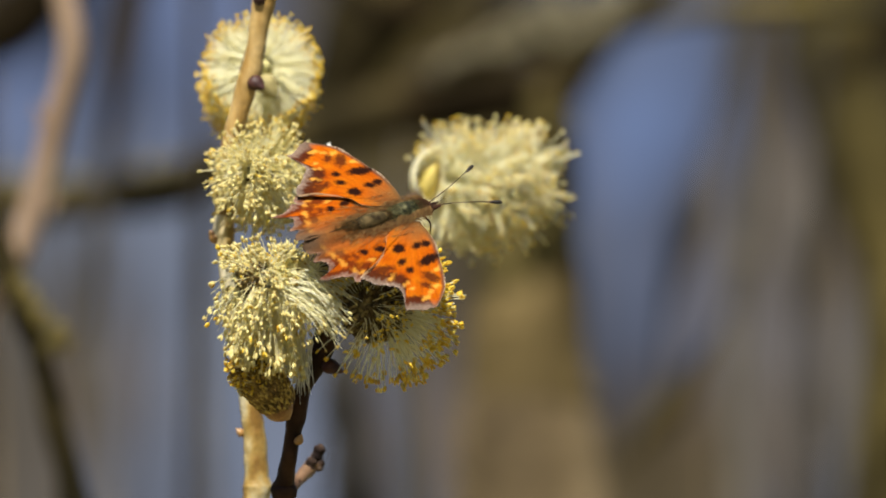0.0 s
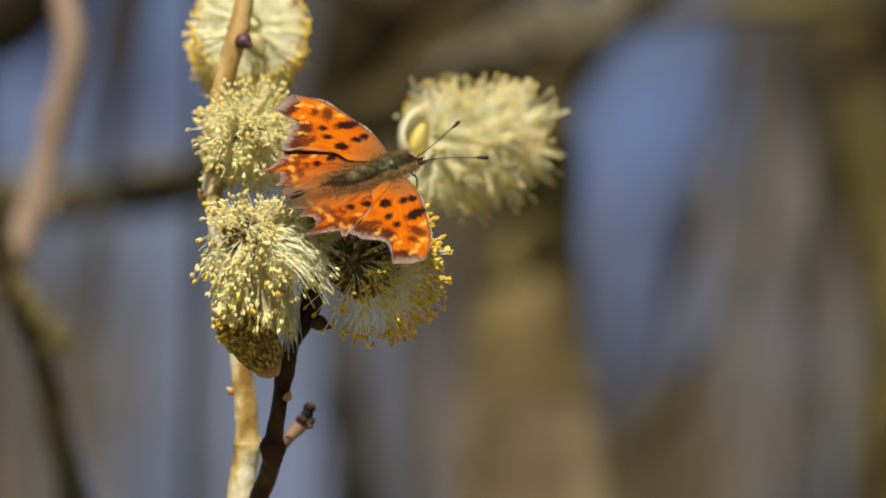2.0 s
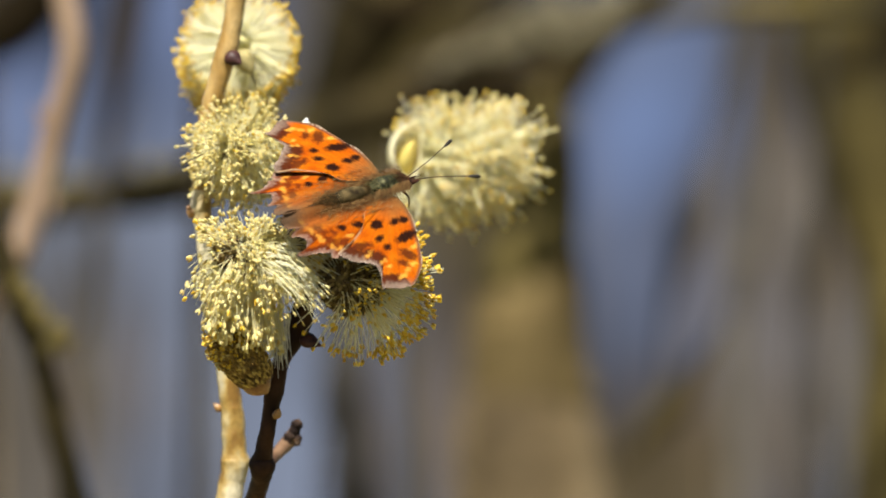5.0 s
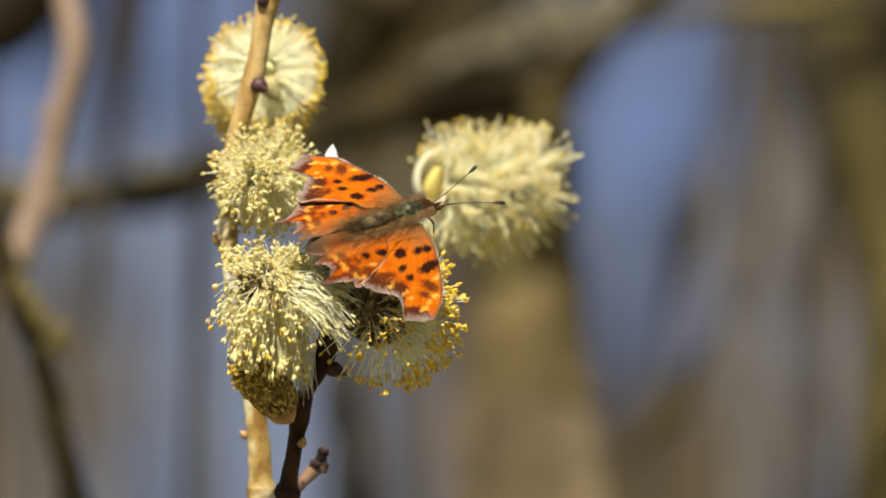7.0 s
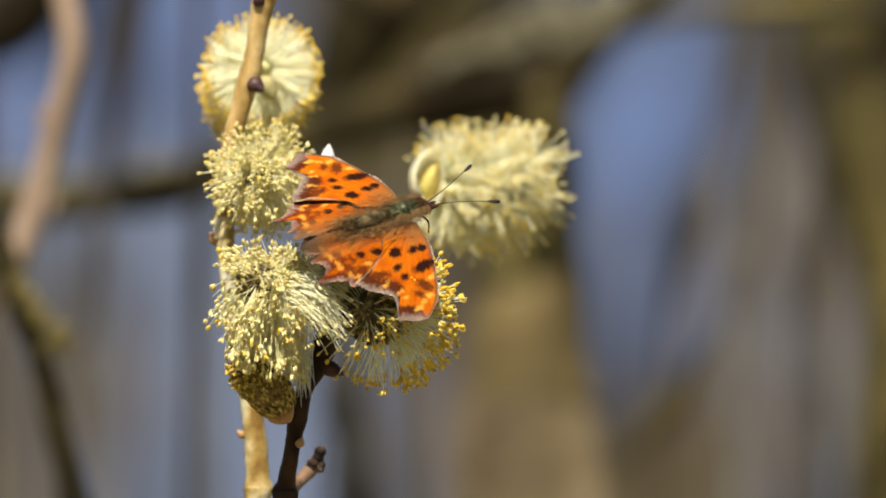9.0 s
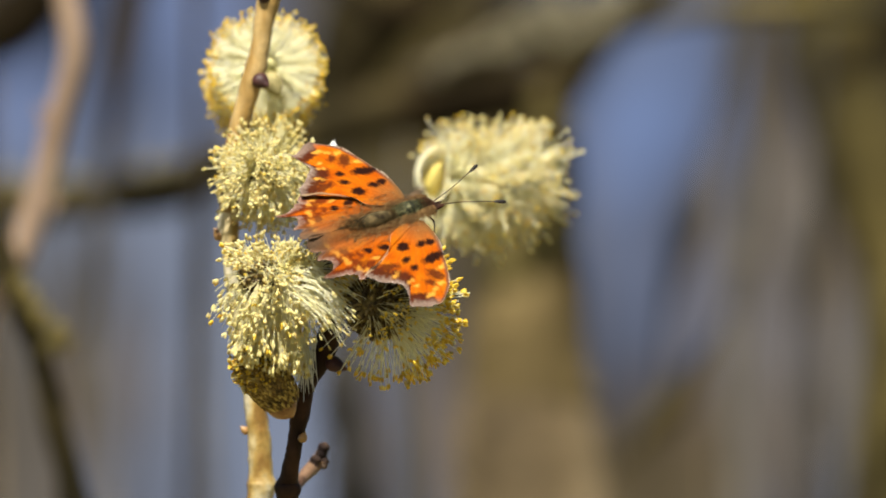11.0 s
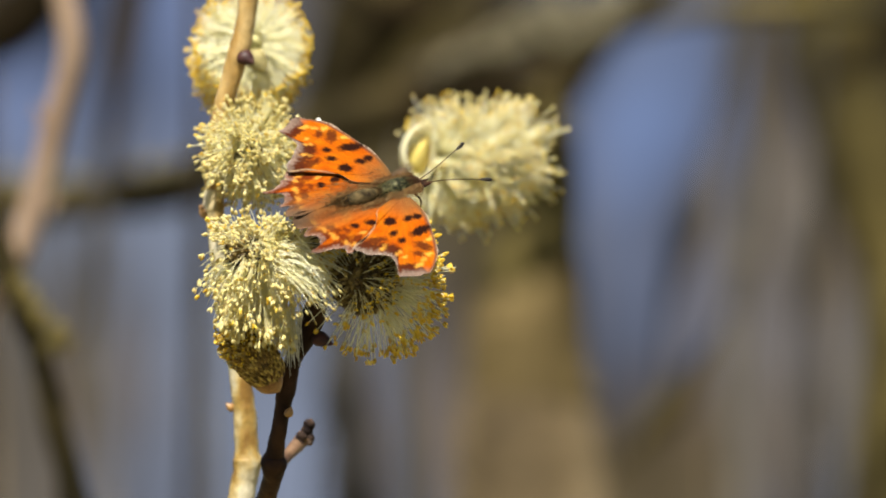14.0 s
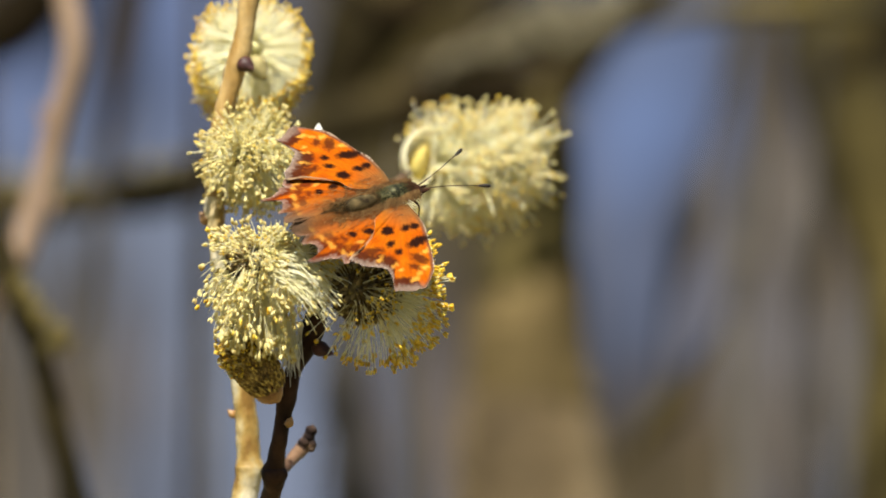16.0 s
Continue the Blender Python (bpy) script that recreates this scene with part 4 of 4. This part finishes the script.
    # olive-brown hair near the body
    near = soft(72 - rad + n1 * 16, 0, 52) if not hind else soft(50 - y + n1 * 12, 0, 38)
    lay((0.135, 0.066, 0.022) if hind else (0.13, 0.066, 0.022), near * 0.82)
    if hind:
        lay((0.045, 0.028, 0.012), np.exp(-((y - 17 + n2 * 4) / 5.0) ** 2) * soft(-x, 40, 75) * soft(190 + x, 0, 40) * 0.6)
        lay((0.085, 0.054, 0.034), soft(-x + n2 * 12, 172, 214) * soft(34 - y + n1 * 8, 0, 22) * 0.85)
    for s in FORE_SPOTS if not hind else HIND_SPOTS:
        lay((0.010, 0.004, 0.003), spot(s) * 0.98)
    return col


def wing(name, parent, outline, root, hind, side, margin, seed, label):
    """One wing: a fan of fine quads from its root, upper and under side, slightly waved."""
    m, k = (300, 72)
    o = spline(outline, m)
    pos = np.linspace(0, len(outline) - 1, m)
    outer = np.clip(np.minimum(pos - margin[0], margin[1] - pos) + 1, 0, 1)
    for i in range(m):
        o[i] += (o[i] - np.array(root)) / 200 * outer[i] * (3.5 * noise.noise(Vector((i * 0.13, seed, 0))) + 5.5 * noise.noise(Vector((i * 0.55, seed, 3))))
    r = np.sqrt(np.linspace(0.0, 1, k))
    xy = np.array(root)[None, None] + (o - np.array(root))[None] * r[:, None, None]
    x, y = xy[..., 0].ravel(), xy[..., 1].ravel()
    reach = np.linalg.norm(o - np.array(root), axis=1)
    depth = ((1 - r)[:, None] * reach[None] / np.maximum(outer, 0.02)[None]).ravel()
    depth = np.minimum(depth, 400)
    colour = wing_colour(x, y, depth, hind, seed)
    ang = np.arctan2(y - root[1], x - root[0])
    rad = np.hypot(x - root[0], y - root[1])
    z = 0.45 * np.sin(ang * 42) * np.clip(rad / 160, 0, 1) + 5 * np.sin(np.clip(rad / 230, 0, 1) * 3.1) + (-4.0 if hind else 0.0)
    if hind:
        z = z - 8 * np.clip((y - 60) / 60, 0, 1) + 10 * np.clip((25 - y) / 25, 0, 1) * np.clip((-x - 30) / 60, 0, 1)
    curl = np.clip(1 - depth / 14, 0, 1)
    z = z + curl * (3.0 * np.sin(np.tile(pos, k) * 2.3 + seed) + 1.0)
    top = np.stack([x, y * side, z], 1) * U
    under = np.stack([x, y * side, z - 0.8], 1) * U
    n = m * k
    quads = [(j * m + i, j * m + i + 1, (j + 1) * m + i + 1, (j + 1) * m + i) for j in range(k - 1) for i in range(m - 1)]
    rim = [((k - 1) * m + i, (k - 1) * m + i + 1, n + (k - 1) * m + i + 1, n + (k - 1) * m + i) for i in range(m - 1)]
    low = [tuple(n + i for i in reversed(q)) for q in quads]
    faces = quads + low + rim
    if side < 0:
        faces = [tuple(reversed(q)) for q in faces]
    ob = part(name, (np.vstack([top, under]), faces), wing_mat, parent, label)
    dark = np.array([0.10, 0.07, 0.05])[None] * (0.7 + 0.6 * np.array([noise.noise(Vector((a * 0.1, b * 0.1, seed))) for a, b in zip(x, y)]))[:, None]
    at = ob.data.color_attributes.new("scales", "FLOAT_COLOR", "POINT")
    full = np.hstack([np.vstack([colour, np.clip(dark, 0.01, 1)]), np.ones((2 * n, 1))])
    at.data.foreach_set("color", full.ravel())
    return ob


def butterfly():
    t = thing("butterfly", "orange butterfly with black spots and ragged wing edges, basking", "butterfly")
    t.matrix_basis = FLY
    rng = np.random.RandomState(8)
    for side, word in ((1, 0), (-1, 0)):
        wing("forewing", t, FORE, (0, 24), False, side, (8, 17), 3.0, "orange forewing with black spots")
        wing("hindwing", t, HIND, (-24, 14), True, side, (4, 17), 7.0, "ragged orange hindwing with brown marks")
    # body
    part("thorax", blob(Vector((-3, 0, 0)) * U, (1, 0, 0), 33 * U, 18 * U, (0.7, 0.95, 1.0, 0.95, 0.75), 18), thorax_mat, t, "olive-brown furry thorax")
    part("abdomen", blob(Vector((-86, 0, 2)) * U, (1, 0, -0.03), 60 * U, 15 * U, (0.4, 0.8, 1.0, 1.0, 0.75), 18), body_mat, t, "dark olive-brown furry abdomen")
    h = part("head", blob(Vector((44, 0, -8)) * U, (1, 0, -0.25), 17 * U, 14 * U, (0.85, 1.0, 1.0, 0.9, 0.65), 16), head_mat, t, "dark reddish-brown head")
    for side in (1, -1):
        part("eye", blob(Vector((47, 11 * side, -8)) * U, (0, 1, 0), 6 * U, 8 * U, (0.7, 1, 1, 1, 0.7), 14), eye_mat, h, "dark eye")
        part("palp", blob(Vector((65, 4 * side, -11)) * U, (1, 0.1 * side, 0.1), 14 * U, 4.5 * U, (0.6, 1, 0.9, 0.7, 0.4), 10), head_mat, h)
        a = part("antenna", tube([(54 * U, 4 * side * U, -2 * U, 1.3 * U), (100 * U, 17 * side * U, 2 * U, 0.95 * U), (140 * U, 32 * side * U, 4 * U, 0.9 * U), (168 * U, 43 * side * U, 4 * U, 1.3 * U)], 8, 26), antenna_mat, t, "thin brown antenna with a black club")
        part("club", tube([(158 * U, 39 * side * U, 4 * U, 1.8 * U), (166 * U, 42 * side * U, 4 * U, 3.2 * U), (174 * U, 45.5 * side * U, 4 * U, 3.6 * U), (179 * U, 47.5 * side * U, 3.8 * U, 2.0 * U)], 8, 14), club_mat, a, "black antenna tip")
        for x0, x1, y1, z1 in ((34, 52, 26, -52), (8, -4, 40, -62)):
            part("leg", tube([(x0 * U, 9 * side * U, -14 * U, 2.2 * U), ((x0 + x1) / 2 * U + 4 * U, y1 * 0.8 * side * U, -26 * U, 1.8 * U), (x1 * U, y1 * side * U, z1 * U, 1.2 * U)], 6, 16), head_mat, t, "thin dark leg")
    # fur on the body and on the roots of the wings
    for name, n, x0, x1, r, ln, mat, words in (("fur", 1300, -37, 36, 17, 6, thorax_hair_mat, "olive-green thorax fur"), ("fur", 1100, 18, 48, 13, 7, collar_mat, "reddish-brown collar fur"), ("fur", 2600, -140, -28, 14, 6, hair_mat, "brown abdomen fur"), ("fur", 900, -158, -60, 12, 10, ginger_mat, "tan abdomen fur")):
        xs, ws = rng.uniform(x0, x1, n), rng.uniform(-2.3, 2.3, n)
        m = (xs - x0) / (x1 - x0)
        rr = r * np.sqrt(np.clip(1 - (2 * m - 1) ** 4 * 0.7, 0.1, 1))
        radial = np.stack([np.zeros(n), np.sin(ws), np.cos(ws)], 1)
        roots = np.stack([xs, np.sin(ws) * rr * 0.92, np.cos(ws) * rr * 0.92], 1)
        ways = (radial * 0.32 + np.array([[-0.95, 0, 0]]) + rng.normal(0, 0.17, (n, 3))) * ln * rng.uniform(0.6, 1.2, (n, 1))
        data, _, _ = strands(roots * U, ways * U, rng.normal(0, 0.12, (n, 3)) * ln * U, 0.42 * U, 3, 4, 0.3)
        tagged(part(name, data, mat, t, words), kind="stuff")
    # long tan hair that spreads from the thorax over the wing roots
    n = 1100
    sd = rng.choice((-1, 1), n)
    xs = rng.uniform(-28, 44, n)
    ways = np.stack([rng.uniform(-0.9, 0.3, n), sd * rng.uniform(0.5, 1.1, n), rng.uniform(-0.25, 0.05, n)], 1) * rng.uniform(8, 23, (n, 1))
    data, _, _ = strands(np.stack([xs, sd * 12.0, rng.uniform(4, 11, n)], 1) * U, ways * U, np.stack([rng.uniform(-6, 2, n), np.zeros(n), rng.uniform(-7, -2, n)], 1) * U, 0.4 * U, 3, 4, 0.3)
    tagged(part("fur", data, ginger_mat, t, "long tan hair beside the thorax"), kind="stuff")
    n = 2300
    sd = rng.choice((-1, 1), n)
    xs = rng.triangular(-165, -50, 12, n)
    ys = (5 + np.minimum(rng.exponential(11, n), 42)) * sd
    ways = np.stack([rng.uniform(-1.0, -0.5, n), sd * rng.uniform(-0.45, 0.6, n), rng.uniform(-0.02, 0.12, n)], 1) * rng.uniform(7, 18, (n, 1))
    data, _, _ = strands(np.stack([xs, ys, 1.5 + 6.0 * np.clip(-xs / 60, 0, 1) * np.clip(1 - np.abs(ys) / 30, 0, 1)], 1) * U, ways * U, np.stack([np.zeros(n), np.zeros(n), rng.uniform(-5, 0, n)], 1) * U, 0.4 * U, 3, 4, 0.3)
    tagged(part("fur", data, ginger_mat, t, "ginger hair on the wing roots"), kind="stuff")
    return t


comma = butterfly()


# ---- what moves ----
def motions():
    def about(ob):
        rest = ob.matrix_basis.copy()

        def sway(x, z, turn):
            return Matrix.Translation(Vector((x, 0, z)) * MM + rest.translation) @ pose(0, 0, 0, 0, turn, 0) @ rest.to_quaternion().to_matrix().to_4x4()
        return sway

    def drift(x):
        return Matrix.Translation((x * MM, 0, 0))

    def hinge(side, up):
        """A wing's turn about the line of the body."""
        return pose(0, 0, 0, side * (up - 2.5), 0, 0)

    sway = about(willow_back)
    walk(willow_back, [(0.0, sway(0.0, -0.0, 0.00)), (0.2, sway(0.0, 0.7, 0.01)), (0.5, sway(0.6, 2.6, 0.02)), (0.7, sway(1.0, 4.3, -0.01)), (1.0, sway(0.0, 5.0, -0.04)),
        (1.2, sway(-0.6, 4.5, -0.13)), (1.5, sway(0.4, 2.6, -0.27)), (1.7, sway(0.6, 4.4, -0.31)), (2.0, sway(-1.7, 7.6, -0.37)), (2.2, sway(-1.2, 5.4, -0.28)), (2.5,
        sway(1.2, 2.3, -0.15)), (2.7, sway(1.5, 2.1, -0.05)), (3.0, sway(-1.7, 4.4, 0.09)), (3.2, sway(-5.3, 6.3, -0.05)), (3.5, sway(-4.3, 6.3, -0.26)), (3.7, sway(-3.9,
        6.3, -0.31)), (4.0, sway(-5.9, 8.6, -0.38)), (4.2, sway(-5.7, 8.0, -0.36)), (5.2, sway(-3.6, 3.3, -0.10)), (6.3, sway(-0.9, -3.3, -0.18)), (6.5, sway(0.0, 0.3,
        -0.16)), (6.7, sway(0.7, 1.1, -0.12)), (7.0, sway(0.7, -0.4, -0.06)), (7.2, sway(-1.6, -1.1, -0.11)), (7.5, sway(-2.0, -1.7, -0.19)), (7.7, sway(1.0, -2.3,
        -0.11)), (8.0, sway(1.3, -1.9, 0.00)), (8.2, sway(-0.8, -1.9, 0.01)), (8.5, sway(-1.0, -2.2, 0.02)), (8.7, sway(-1.5, -1.2, -0.07)), (9.0, sway(0.2, -0.3,
        -0.20)), (9.2, sway(1.0, -1.5, -0.18)), (10.2, sway(0.6, 0.3, 0.05)), (11.3, sway(0.8, 0.5, 0.06)), (11.5, sway(0.7, 0.9, 0.08)), (11.7, sway(0.2, 1.8, -0.02)),
        (12.0, sway(1.3, 0.5, -0.16)), (12.2, sway(1.9, 0.6, -0.12)), (12.5, sway(1.1, 1.8, -0.07)), (12.7, sway(1.0, 1.9, -0.04)), (13.0, sway(0.6, 1.1, -0.00)), (13.2,
        sway(-0.2, 1.5, -0.01)), (13.5, sway(-1.1, 2.7, -0.03)), (13.7, sway(-1.8, 3.2, -0.04)), (14.0, sway(-1.8, 4.6, -0.06)), (14.2, sway(-1.6, 3.5, -0.11)), (14.5,
        sway(-1.7, 2.7, -0.18)), (14.7, sway(-2.0, 2.9, -0.14)), (15.0, sway(-2.6, 3.3, -0.08)), (15.2, sway(-2.1, 4.6, -0.07)), (15.5, sway(-2.5, 4.3, -0.06)), (15.7,
        sway(-1.3, 4.1, -0.19)), (16.0, sway(-1.4, 3.4, -0.38))])
    sway = about(willow_front)
    walk(willow_front, [(0.0, sway(0.0, -0.0, 0.00)), (0.2, sway(0.0, 0.7, -0.02)), (0.5, sway(0.6, 3.0, -0.04)), (0.7, sway(1.0, 4.4, -0.03)), (1.0, sway(-0.0, 5.4,
        -0.02)), (1.2, sway(-0.6, 4.6, -0.06)), (1.5, sway(0.2, 2.4, -0.12)), (1.7, sway(0.6, 4.5, -0.24)), (2.0, sway(-1.9, 7.7, -0.43)), (2.2, sway(-1.3, 5.5, -0.26)),
        (2.5, sway(1.2, 2.4, -0.01)), (2.7, sway(1.6, 2.2, -0.06)), (3.0, sway(-1.9, 4.7, -0.14)), (3.2, sway(-5.6, 6.5, -0.19)), (3.5, sway(-4.6, 6.3, -0.25)), (3.7,
        sway(-4.1, 6.5, -0.33)), (4.0, sway(-6.5, 8.5, -0.45)), (4.2, sway(-6.0, 8.2, -0.42)), (5.2, sway(-3.5, 3.2, -0.10)), (6.3, sway(-0.9, -3.4, -0.11)), (6.5,
        sway(-0.0, 0.3, -0.09)), (6.7, sway(0.7, 1.1, -0.05)), (7.0, sway(0.6, -0.5, 0.00)), (7.2, sway(-1.7, -1.1, -0.00)), (7.5, sway(-2.3, -2.0, -0.01)), (7.7,
        sway(1.0, -2.4, -0.00)), (8.0, sway(1.4, -1.8, 0.00)), (8.2, sway(-0.8, -2.0, 0.03)), (8.5, sway(-1.2, -2.5, 0.08)), (8.7, sway(-1.6, -1.2, 0.05)), (9.0,
        sway(0.2, -0.5, -0.01)), (9.2, sway(1.1, -1.5, -0.01)), (10.2, sway(0.6, 0.3, 0.05)), (11.3, sway(0.8, 0.5, 0.00)), (11.5, sway(0.9, 1.2, 0.00)), (11.7, sway(0.2,
        1.8, 0.00)), (12.0, sway(1.4, 0.5, 0.00)), (12.2, sway(2.0, 0.6, 0.00)), (12.5, sway(1.1, 2.0, 0.00)), (12.7, sway(1.0, 2.0, 0.00)), (13.0, sway(0.6, 1.1, 0.00)),
        (13.2, sway(-0.2, 1.5, 0.02)), (13.5, sway(-1.2, 2.8, 0.05)), (13.7, sway(-1.9, 3.3, 0.03)), (14.0, sway(-1.8, 4.9, 0.00)), (14.2, sway(-1.7, 3.6, 0.00)), (14.5,
        sway(-1.8, 2.9, 0.00)), (14.7, sway(-2.1, 3.0, 0.02)), (15.0, sway(-2.8, 3.4, 0.05)), (15.2, sway(-2.2, 4.7, -0.00)), (15.5, sway(-2.6, 4.4, -0.09)), (15.7,
        sway(-1.4, 4.2, -0.09)), (16.0, sway(-1.7, 3.1, -0.09))])
    sway = about(comma)
    walk(comma, [(0.0, sway(0.0, -0.0, 0.00)), (0.2, sway(-0.0, 0.7, -0.06)), (0.5, sway(0.6, 3.0, -0.14)), (0.7, sway(0.9, 4.5, -0.31)), (1.0, sway(-0.2, 5.9, -0.56)),
        (1.2, sway(-0.7, 4.8, -0.50)), (1.5, sway(0.0, 2.6, -0.40)), (1.7, sway(0.4, 4.6, -0.26)), (2.0, sway(-2.4, 7.9, -0.05)), (2.2, sway(-1.5, 5.6, -0.06)), (2.5,
        sway(1.1, 2.5, -0.07)), (2.7, sway(1.5, 2.3, -0.06)), (3.0, sway(-2.0, 4.9, -0.03)), (3.2, sway(-5.8, 6.6, -0.18)), (3.5, sway(-5.0, 6.6, -0.40)), (3.7,
        sway(-4.4, 6.7, -0.49)), (4.0, sway(-7.2, 9.1, -0.62)), (4.2, sway(-6.4, 8.5, -0.56)), (5.2, sway(-3.5, 3.2, -0.10)), (6.3, sway(-1.1, -3.3, 0.02)), (6.5,
        sway(-0.3, 0.5, 0.07)), (6.7, sway(0.6, 1.2, 0.07)), (7.0, sway(0.6, -0.1, 0.08)), (7.2, sway(-1.8, -0.9, 0.11)), (7.5, sway(-2.6, -1.7, 0.17)), (7.7, sway(0.9,
        -2.3, 0.09)), (8.0, sway(1.3, -1.8, -0.02)), (8.2, sway(-0.8, -1.9, 0.01)), (8.5, sway(-1.3, -2.3, 0.06)), (8.7, sway(-1.7, -1.0, 0.01)), (9.0, sway(-0.3, 0.1,
        -0.08)), (9.2, sway(0.9, -1.2, -0.05)), (10.2, sway(0.6, 0.3, 0.05)), (11.3, sway(0.9, 0.1, 0.28)), (11.5, sway(1.1, 0.4, 0.31)), (11.7, sway(0.3, 1.4, 0.31)),
        (12.0, sway(1.3, 0.1, 0.31)), (12.2, sway(2.0, 0.3, 0.32)), (12.5, sway(1.1, 1.4, 0.32)), (12.7, sway(1.1, 1.6, 0.32)), (13.0, sway(0.8, 0.5, 0.31)), (13.2,
        sway(-0.1, 1.1, 0.31)), (13.5, sway(-1.1, 2.2, 0.31)), (13.7, sway(-1.8, 2.9, 0.30)), (14.0, sway(-1.7, 4.1, 0.29)), (14.2, sway(-1.7, 3.2, 0.29)), (14.5,
        sway(-1.9, 2.5, 0.30)), (14.7, sway(-2.2, 2.8, 0.25)), (15.0, sway(-2.9, 3.2, 0.18)), (15.2, sway(-2.3, 4.6, 0.19)), (15.5, sway(-2.8, 4.2, 0.19)), (15.7,
        sway(-1.5, 4.1, 0.23)), (16.0, sway(-2.0, 3.0, 0.30))])
    walk(bare_twig, [(0.0, drift(0.0)), (0.5, drift(0.4)), (1.0, drift(0.5)), (1.5, drift(-0.2)), (2.0, drift(-0.2)), (2.5, drift(0.1)), (3.0, drift(-0.4)), (3.5,
        drift(-1.6)), (4.0, drift(-0.9)), (6.5, drift(0.5)), (7.0, drift(0.5)), (7.5, drift(-0.2)), (8.0, drift(0.4)), (8.5, drift(0.0)), (9.0, drift(0.1)), (11.5,
        drift(0.5)), (12.0, drift(0.5)), (12.5, drift(0.5)), (13.0, drift(0.1)), (13.5, drift(0.1)), (14.0, drift(0.0)), (14.5, drift(-0.2)), (15.0, drift(-0.4)), (15.5,
        drift(0.0)), (16.0, drift(0.5))])
    for ob in comma.children:
        if ob.name.startswith(("forewing", "hindwing")):
            if "." in ob.name:
                walk(ob, [(0.0, hinge(-1, 0.0)), (0.5, hinge(-1, -0.1)), (1.0, hinge(-1, -0.6)), (1.5, hinge(-1, 0.2)), (2.0, hinge(-1, 1.0)), (2.5, hinge(-1, 0.0)),
        (3.0, hinge(-1, 1.0)), (3.5, hinge(-1, -0.6)), (4.0, hinge(-1, -0.9)), (5.2, hinge(-1, -4.0)), (6.5, hinge(-1, -7.9)), (7.0, hinge(-1, -9.4)), (7.5, hinge(-1, -9.3)), (8.0, hinge(-1, -8.4)), (8.5, hinge(-1, -8.9)), (9.0, hinge(-1, -10.0)), (10.2, hinge(-1, -3.0)), (11.5, hinge(-1, 3.0)), (12.0, hinge(-1, 1.3)), (12.5,
        hinge(-1, 0.9)), (13.0, hinge(-1, 0.8)), (13.5, hinge(-1, 2.1)), (14.0, hinge(-1, 7.4)), (14.5, hinge(-1, 5.4)), (15.0, hinge(-1, 7.9)), (15.5, hinge(-1, 6.3)),
        (16.0, hinge(-1, 1.4))])
            else:
                walk(ob, [(0.0, hinge(1, 0.0)), (0.5, hinge(1, -1.2)), (1.0, hinge(1, -1.6)), (1.5, hinge(1, 0.2)), (2.0, hinge(1, 2.0)), (2.5, hinge(1, 1.5)), (3.0,
        hinge(1, 0.6)), (3.5, hinge(1, 1.8)), (4.0, hinge(1, 2.0)), (5.2, hinge(1, -3.0)), (6.5, hinge(1, -6.8)), (7.0, hinge(1, -7.8)), (7.5, hinge(1, -9.6)), (8.0,
        hinge(1, -9.4)), (8.5, hinge(1, -7.2)), (9.0, hinge(1, -7.5)), (10.2, hinge(1, -4.0)), (11.5, hinge(1, -0.2)), (12.0, hinge(1, -3.2)), (12.5, hinge(1, -3.6)),
        (13.0, hinge(1, -3.6)), (13.5, hinge(1, -3.0)), (14.0, hinge(1, 1.0)), (14.5, hinge(1, -1.4)), (15.0, hinge(1, -0.4)), (15.5, hinge(1, -1.2)), (16.0, hinge(1,
        -1.0))])


motions()
